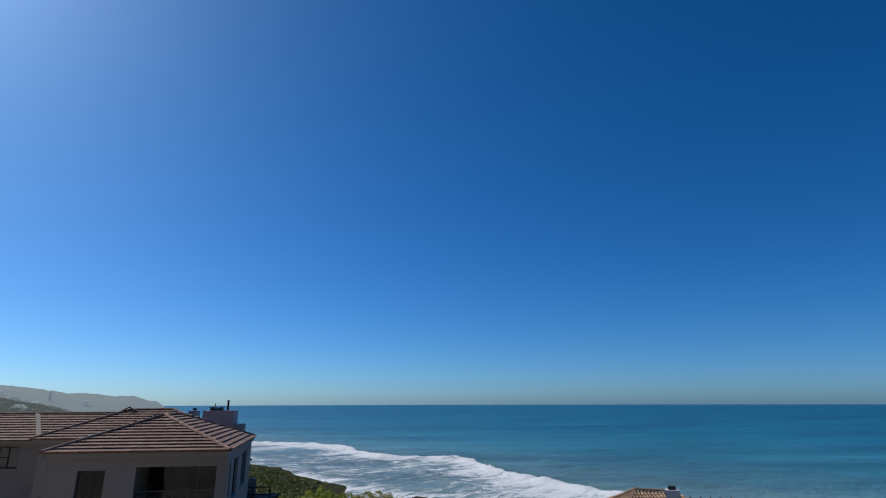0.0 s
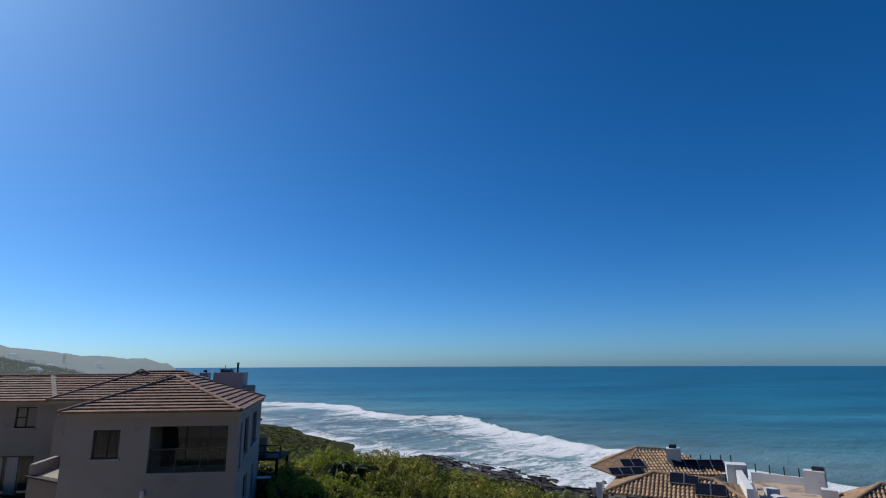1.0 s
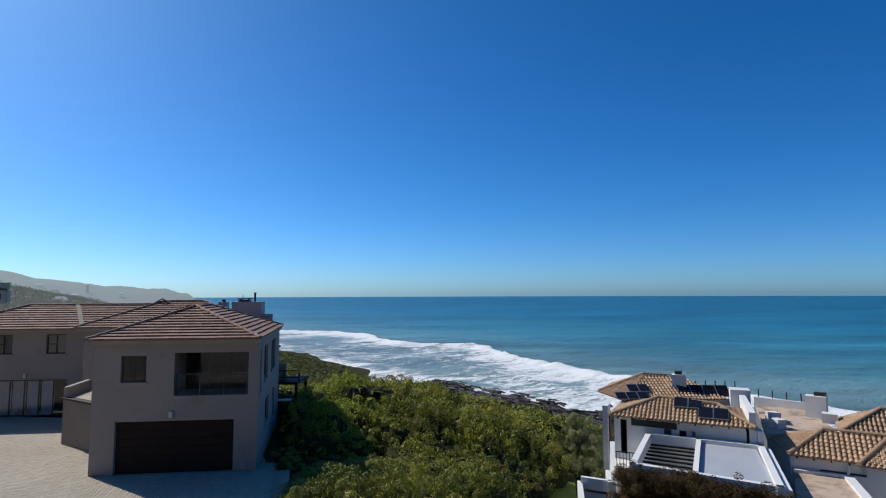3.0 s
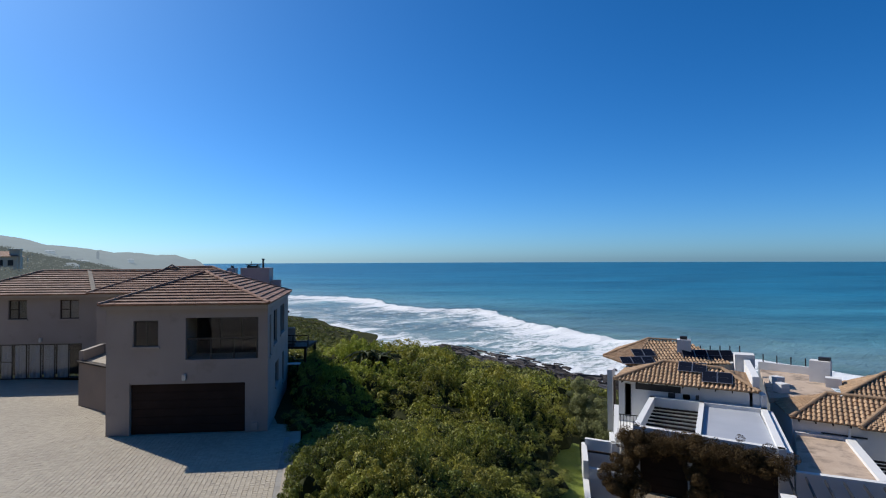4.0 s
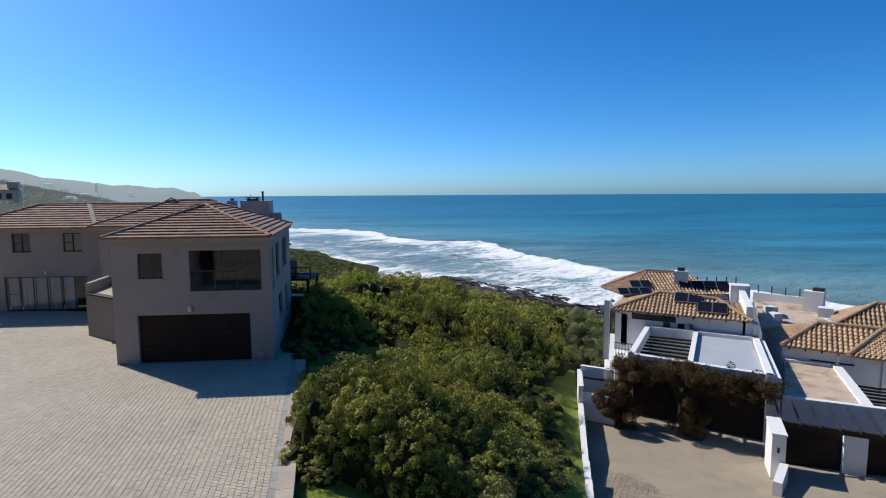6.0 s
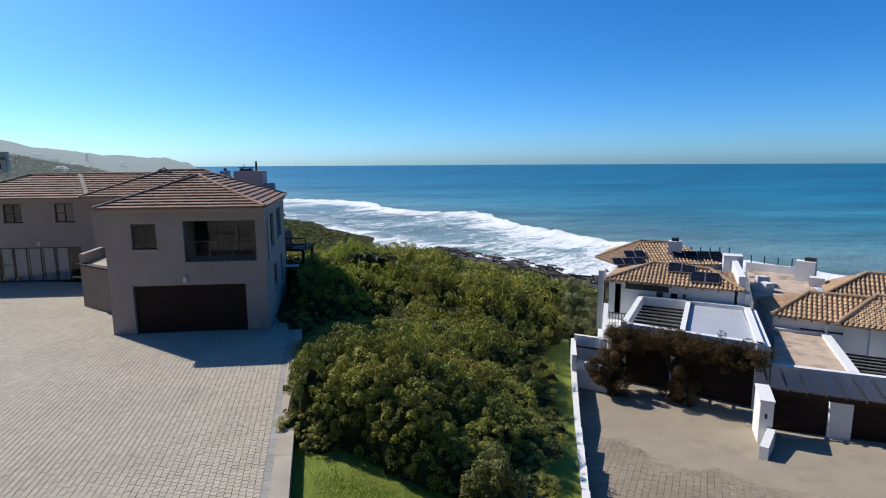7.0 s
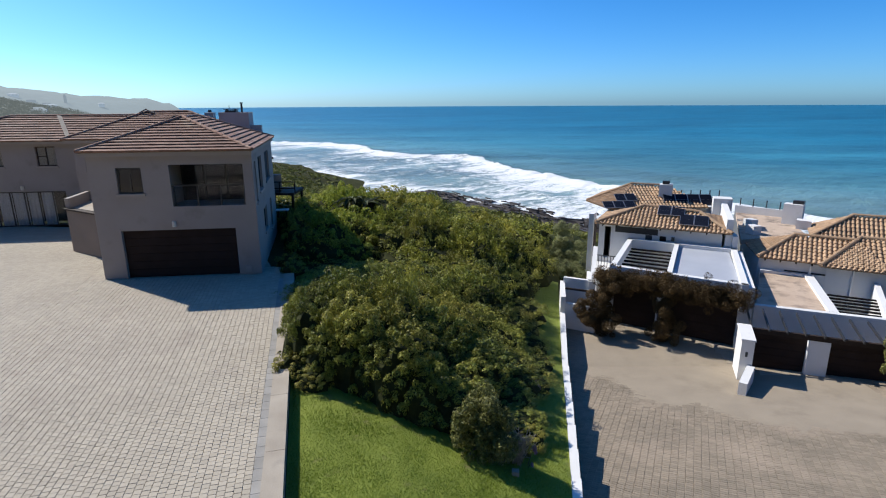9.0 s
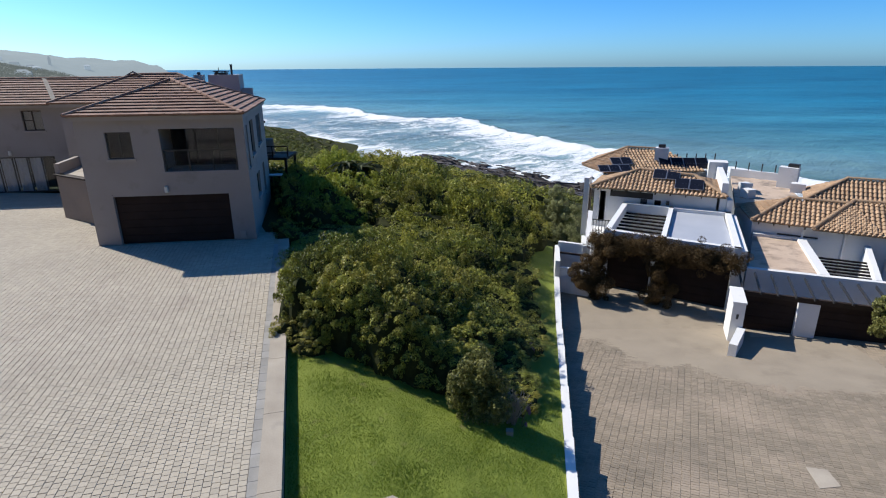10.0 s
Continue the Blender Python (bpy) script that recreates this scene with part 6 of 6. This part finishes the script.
def lamp_post(az, d, z, h):
    x, y = polar(az, d)
    t = thing("street_lamp", (x, y, z), "thin grey street lamp with a curved arm", "street lamp", "street lamps")
    part("pole", bar((x, y, z - 2), (x, y, z + h), 0.12, 0.12), M_ALU, t)
    part("arm", bar((x, y, z + h), (x + 1.6, y, z + h + 0.5), 0.09, 0.09), M_ALU, t)
    part("head", bar((x + 1.5, y, z + h + 0.45), (x + 2.3, y, z + h + 0.42), 0.4, 0.2), M_LAMP, t)


lamp_post(-38.5, 240, 4.6, 4.8)
lamp_post(-34.9, 300, 0.5, 6.0)


def hill_scrub():
    """Trees and bushes on the near hillside."""
    rg = np.random.default_rng(55)
    vs, ts, n = [], [], 0
    hill = bpy.data.objects["backdrop_near"].data
    co = np.zeros(len(hill.vertices) * 3, np.float32)
    hill.vertices.foreach_get("co", co)
    co = co.reshape(-1, 15, 3)
    for k in range(2600):
        i, j = rg.integers(0, len(co) - 1), rg.integers(0, 12)
        a, b = rg.uniform(0, 1, 2)
        c = (co[i, j] * (1 - a) + co[i + 1, j] * a) * (1 - b) + (co[i, j + 1] * (1 - a) + co[i + 1, j + 1] * a) * b
        r = rg.uniform(1.2, 3.2)
        v, t = leaf_cloud(rg, [(c[0] + rg.normal() * r * 0.5, c[1] + rg.normal() * r * 0.5, c[2] + 0.2 * r, r, r, r * 0.6) for q in range(3)], 24, 0.6)
        vs.append(v)
        ts.append(t + n)
        n += len(v)
    # the bushes' material also glows a little in place of haze
    tagged(new("hillside_scrub", np_mesh("hillside_scrub", np.concatenate(vs), np.concatenate(ts), hazed_material("hazed_leaf", (0.016, 0.026, 0.012), (0.03, 0.042, 0.02), (0.40, 0.46, 0.45), 0.24))), "dark bushes scattered over the hazy hillside", "scrub", kind="stuff")


hill_scrub()


# ---------------------------------------------------------------- lawn
def lawn_sheet():
    bm = bmesh.new()
    rows = []
    for y in np.arange(-4, 34.1, 0.5):
        rows.append([bm.verts.new((lerp(kerb_x(y) + 0.02, wall_x(y) - 0.13, i / 16), y, lot_z(lerp(kerb_x(y) + 0.02, wall_x(y) - 0.13, i / 16), y) + 0.03 + 0.02 * noise.noise(Vector((i * 0.6, y, 0))))) for i in range(17)])
    for a, b in zip(rows, rows[1:]):
        for i in range(16):
            bm.faces.new((a[i], a[i + 1], b[i + 1], b[i]))
    return bm


M_LAWN = material("lawn_turf", [(0.12, 0.16, 0.016), (0.235, 0.275, 0.038)], 0.95, 0.8, 30, 0.3, spots=((0.16, 0.13, 0.06), 1.3, 0.60, 0.75))
structure("lawn", lawn_sheet(), M_LAWN, "mown green lawn with a few dry patches", "lawn")


def grass():
    rg = np.random.default_rng(8)
    n = 150000
    y = 6.2 + rg.uniform(0, 1, n) ** 1.2 * 9.3
    t = rg.uniform(0.005, 0.995, n)
    m = 22000
    y = np.concatenate([y, rg.uniform(15, 33, m)])
    t = np.concatenate([t, rg.uniform(0.78, 0.995, m)])
    kx, wx = -3.12 - 0.246 * (y - 8.94) + 0.03, 3.03 + 0.193 * (y - 10.2) - 0.13
    x = kx + (wx - kx) * t
    z = np.array([lot_z(a, b) for a, b in zip(x, y)]) + 0.02
    c = np.stack([x, y, z], 1)
    a = rg.uniform(0, 6.283, len(x))
    side = np.stack([np.cos(a), np.sin(a), 0 * a], 1) * 0.007
    h = rg.uniform(0.025, 0.06, (len(x), 1))
    tip = c + np.concatenate([rg.normal(size=(len(x), 2)) * 0.018, h], 1)
    v = np.stack([c - side, c + side, tip], 1).reshape(-1, 3)
    ob = new("grass", np_mesh("grass", v, np.arange(len(v)).reshape(-1, 3), L_GRASS))
    tagged(ob, "short bright green blades of mown grass", "grass", kind="stuff")


grass()
st = thing("marker_stone", (1.75, 11.75, lot_z(1.75, 11.75)), "small pale survey marker stone in the lawn", "marker")
part("block", prism([(1.68, 11.7), (1.86, 11.68), (1.88, 11.84), (1.7, 11.86)], lot_z(1.75, 11.75), lot_z(1.75, 11.75) + 0.14), M_CONCRETE, st)
st = thing("stepping_stone", (-0.95, 8.55, lot_z(-0.95, 8.55)), "flat pale stone lying in the lawn", "stone")
part("slab", prism([(-1.2, 8.45), (-0.8, 8.4), (-0.7, 8.6), (-0.95, 8.75), (-1.2, 8.65)], lot_z(-0.95, 8.55), lot_z(-0.95, 8.55) + 0.07), M_CONCRETE, st)

# ---------------------------------------------------------------- roof tiles of the grey house
order = ["front", "right", "main_front", "wing_front", "left", "back", "main_left", "main_right", "wing_left"]
single, rest = [], []
for key in order:
    for tl in roof_tiles[key]:
        (single if len(single) < 300 and key in ("front", "right", "main_front") else rest).append(tl)
M_TILE_ONE = material("roof_tile_single", [(0.15, 0.078, 0.052), (0.25, 0.14, 0.10)], 0.85, 2.0, 30, 0.2, per_object=0.18, spots=((0.33, 0.24, 0.17), 1.1, 0.55, 0.75))


def quick(top, low):
    n = len(top)
    return [tuple(p) for p in top] + [tuple(p) for p in low], [tuple(range(n))] + [((i + 1) % n, i, n + i, n + (i + 1) % n) for i in range(n)]


for top, low in single:
    v, f = quick(top, low)
    under(new("roof_tile", mesh_from("roof_tile", v, f, M_TILE_ONE)), house)
vs, fs = [], []
for top, low in rest:
    v, f = quick(top, low)
    fs += [tuple(i + len(vs) for i in q) for q in f]
    vs += v
tagged(under(new("roof_tiles", mesh_from("roof_tiles", vs, fs, M_TILE)), house), "rows of flat brown concrete tiles", kind="stuff")

# ---------------------------------------------------------------- paved forecourt of small blocks
CU, CV = 0.163, 0.152
KD = Vector((-0.246, 1.0)).normalized()
KC = Vector((-KD.y, KD.x))
base = structure("pavement", prism([(kerb_x(-8) - 0.44, -8), (kerb_x(24) - 0.44, 24), (-8.1, 24.9), (-12, 33), (-60, 38), (-60, -8)], -0.4, -0.016), M_SAND, "joint sand under the block-paved forecourt", "paving")


def block_mesh(name, w, l, h, mat, bev=0.006):
    x, y = w / 2, l / 2
    v = [(-x, -y, -h), (x, -y, -h), (x, y, -h), (-x, y, -h), (-x, -y, -bev), (x, -y, -bev), (x, y, -bev), (-x, y, -bev),
         (-x + bev, -y + bev, 0), (x - bev, -y + bev, 0), (x - bev, y - bev, 0), (-x + bev, y - bev, 0)]
    f = [(8, 9, 10, 11)] + [(a, b, d, c) for a, b, c, d in ((0, 1, 4, 5), (1, 2, 5, 6), (2, 3, 6, 7), (3, 0, 7, 4), (4, 5, 8, 9), (5, 6, 9, 10), (6, 7, 10, 11), (7, 4, 11, 8))]
    return mesh_from(name, v, f, mat), np.array(v), f


def pave(parent, inside, origin, along, across, cu, cv, gap, mats, height, near, name, label, rot):
    """Lays blocks in columns; the near ones singly, the rest joined."""
    me, pv, pf = block_mesh(name, cu - gap, cv - gap, 0.05, mats[0])
    r = random.Random(3)
    joined, faces, count = [], [], 0
    for (i, j, x, y) in inside:
        z = height(x, y) + r.uniform(-0.003, 0.003)
        a = rot + r.uniform(-0.012, 0.012)
        tx, ty = r.uniform(-0.010, 0.010), r.uniform(-0.010, 0.010)
        slope = (height(x, y + 0.1) - height(x, y - 0.1)) / 0.2
        if count < 300 and near(x, y):
            ob = new(name, me)
            ob.parent = parent
            ob.matrix_basis = Matrix.Translation((x, y, z)) @ Euler((math.atan(slope) + tx, ty, a)).to_matrix().to_4x4()
            count += 1
        else:
            c, s = math.cos(a), math.sin(a)
            lx, ly = pv[:, 0], pv[:, 1]
            wx, wy = c * lx - s * ly, s * lx + c * ly
            n = len(joined) * 12
            joined.append(np.stack([x + wx, y + wy, z + pv[:, 2] + wy * (slope + tx) + wx * ty], 1))
            faces += [tuple(q + n for q in f) for f in pf]
    ob = new(name + "s", mesh_from(name + "s", np.concatenate(joined).tolist(), faces, mats[1]))
    ob.parent = parent
    tagged(ob, label, kind="stuff")


def grid_cells(o, along, across, cu, cv, ni, nj, test):
    out = []
    for i in range(ni):
        for j in range(nj):
            p = o + across * ((i + 0.5) * cu) + along * ((j + (0.5 if i % 2 else 0.0)) * cv)
            if test(p.x, p.y):
                out.append((i, j, p.x, p.y))
    return out


def fore_ok(x, y):
    if x < -0.86 * y - 3.5 or x > kerb_x(y) - 0.66 or y < 7.0:
        return False
    q = Vector((x, y)) - A0
    u, n = q.dot(HU), q.dot(HN)
    if n > 12.36 or (u > -0.02 and n > -0.02 and u < side_u(n) + 0.02):
        return False
    if u > side_u(n) and n > 1:
        return False
    if u > -5.1 and u < 0 and n > 9.2:
        return False
    if -4.1 < u <= 0 and n > 5.44 - 0.764 * (u + 4.0):
        return False
    return True


O = Vector((kerb_x(6) - 0.66, 6.0))
cells = grid_cells(O, KD, KC, CU, CV, 190, 190, fore_ok)
pave(base, cells, O, KD, KC, CU, CV, 0.006, (M_PAVER_ONE, M_PAVER), lambda x, y: 0.0, lambda x, y: 8.4 < y < 10.6 and x > kerb_x(y) - 4.0, "paver", "small warm grey concrete paving blocks", math.atan2(KD.y, KD.x) - math.pi / 2)
eme, _, _ = block_mesh("edging_block", 0.20, 0.40, 0.06, M_EDGING)
for k in range(44):
    y = 6.4 + k * 0.4 * KD.y
    ob = new("edging_block", eme)
    ob.parent = base
    ob.matrix_basis = Matrix.Translation((kerb_x(y) - 0.555, y, 0.004)) @ Matrix.Rotation(math.atan2(KD.y, KD.x) - math.pi / 2, 4, 'Z')

# ---------------------------------------------------------------- brick drive of the villas
def drive_base():
    bm = bmesh.new()
    rows = []
    for y in np.arange(3.0, 34.1, 0.5):
        rows.append([bm.verts.new((wall_x(y) + 0.10 + o, y, drive_z(y) - 0.016)) for o in (0, 2, 5, 9, 14, 22, 34)])
    for a, b in zip(rows, rows[1:]):
        for i in range(6):
            bm.faces.new((a[i], a[i + 1], b[i + 1], b[i]))
    return bm


drive = structure("road", drive_base(), M_SAND, "joint sand under the brick driveway", "driveway")
DD = Vector((0.42, 0.906)).normalized()
DC = Vector((DD.y, -DD.x))


def drive_ok(x, y):
    if x < wall_x(y) + 0.22 or x > 0.86 * y + 3 or y < 8.0:
        return False
    q = Vector((x, y)) - G1[0]
    if q.dot(gn) > -0.02 and x < 14.4:
        return False
    q = Vector((x, y)) - L1[0]
    if q.dot(ln) > 0.3 and x > 13.0:
        return False
    return y < 28


OD = Vector((4.6, 5.0)) - DC * 9.0
bcells = grid_cells(OD, DD, DC, 0.215, 0.108, 150, 270, drive_ok)
pave(drive, bcells, OD, DD, DC, 0.215, 0.108, 0.006, (M_BRICK_ONE, M_BRICK), lambda x, y: drive_z(y), lambda x, y: 11.2 < y < 13.2 and 3.8 < x < 8.2, "brick", "weathered brown paving bricks", math.atan2(DC.y, DC.x))
lid = thing("cover_slab", (9.75, 11.3, drive_z(11.3)), "pale square concrete inspection cover in the driveway", "manhole cover")
part("slab", prism([(9.37, 10.85), (9.95, 10.92), (10.10, 11.62), (9.62, 11.75)], [drive_z(10.85) - 0.02, drive_z(10.92) - 0.02, drive_z(11.62) - 0.02, drive_z(11.75) - 0.02], [drive_z(10.85) + 0.012, drive_z(10.92) + 0.012, drive_z(11.62) + 0.012, drive_z(11.75) + 0.012]), M_CONCRETE, lid)


# wind-blown sand lying over the bricks before the garages
def sand_drift():
    bm = bmesh.new()
    rows = []
    for i in range(69):
        y = 13.1 + i * 0.2
        row = []
        for j in range(61):
            x = wall_x(y) + 0.25 + j * 0.2
            rim = float(np.interp(x, [5, 9, 13], [20.8, 19.0, 14.6]))
            edge = smooth(-2.2, 2.2, y - rim + 3.4 * noise.noise(Vector((x * 0.3, y * 0.3, 4))) + 1.4 * noise.noise(Vector((x * 1.3, y * 1.3, 4)))) * smooth(wall_x(y) + 0.3, wall_x(y) + 1.2, x)
            row.append(bm.verts.new((x, y, drive_z(y) - 0.03 + 0.037 * edge + 0.004 * noise.noise(Vector((x * 3, y * 3, 1))))))
        rows.append(row)
    for a, b in zip(rows, rows[1:]):
        for j in range(60):
            p = [a[j], a[j + 1], b[j + 1], b[j]]
            c = sum((v.co for v in p), Vector()) / 4
            if (c.xy - G1[0]).dot(gn) < -0.05 and ((c.xy - L1[0]).dot(ln) < 0.2 or c.x < 13.0) and max(v.co.z - drive_z(v.co.y) for v in p) > -0.012:
                bm.faces.new(p)
    return bm


sd = new("sand_drift", mesh_of("sand_drift", sand_drift(), material("drift_sand", [(0.235, 0.195, 0.145), (0.30, 0.25, 0.185)], 0.95, 0.9, 60, 0.15, spots=((0.20, 0.165, 0.12), 0.7, 0.55, 0.8))))
tagged(sd, "thin film of sand over the driveway bricks", "sand", kind="stuff")
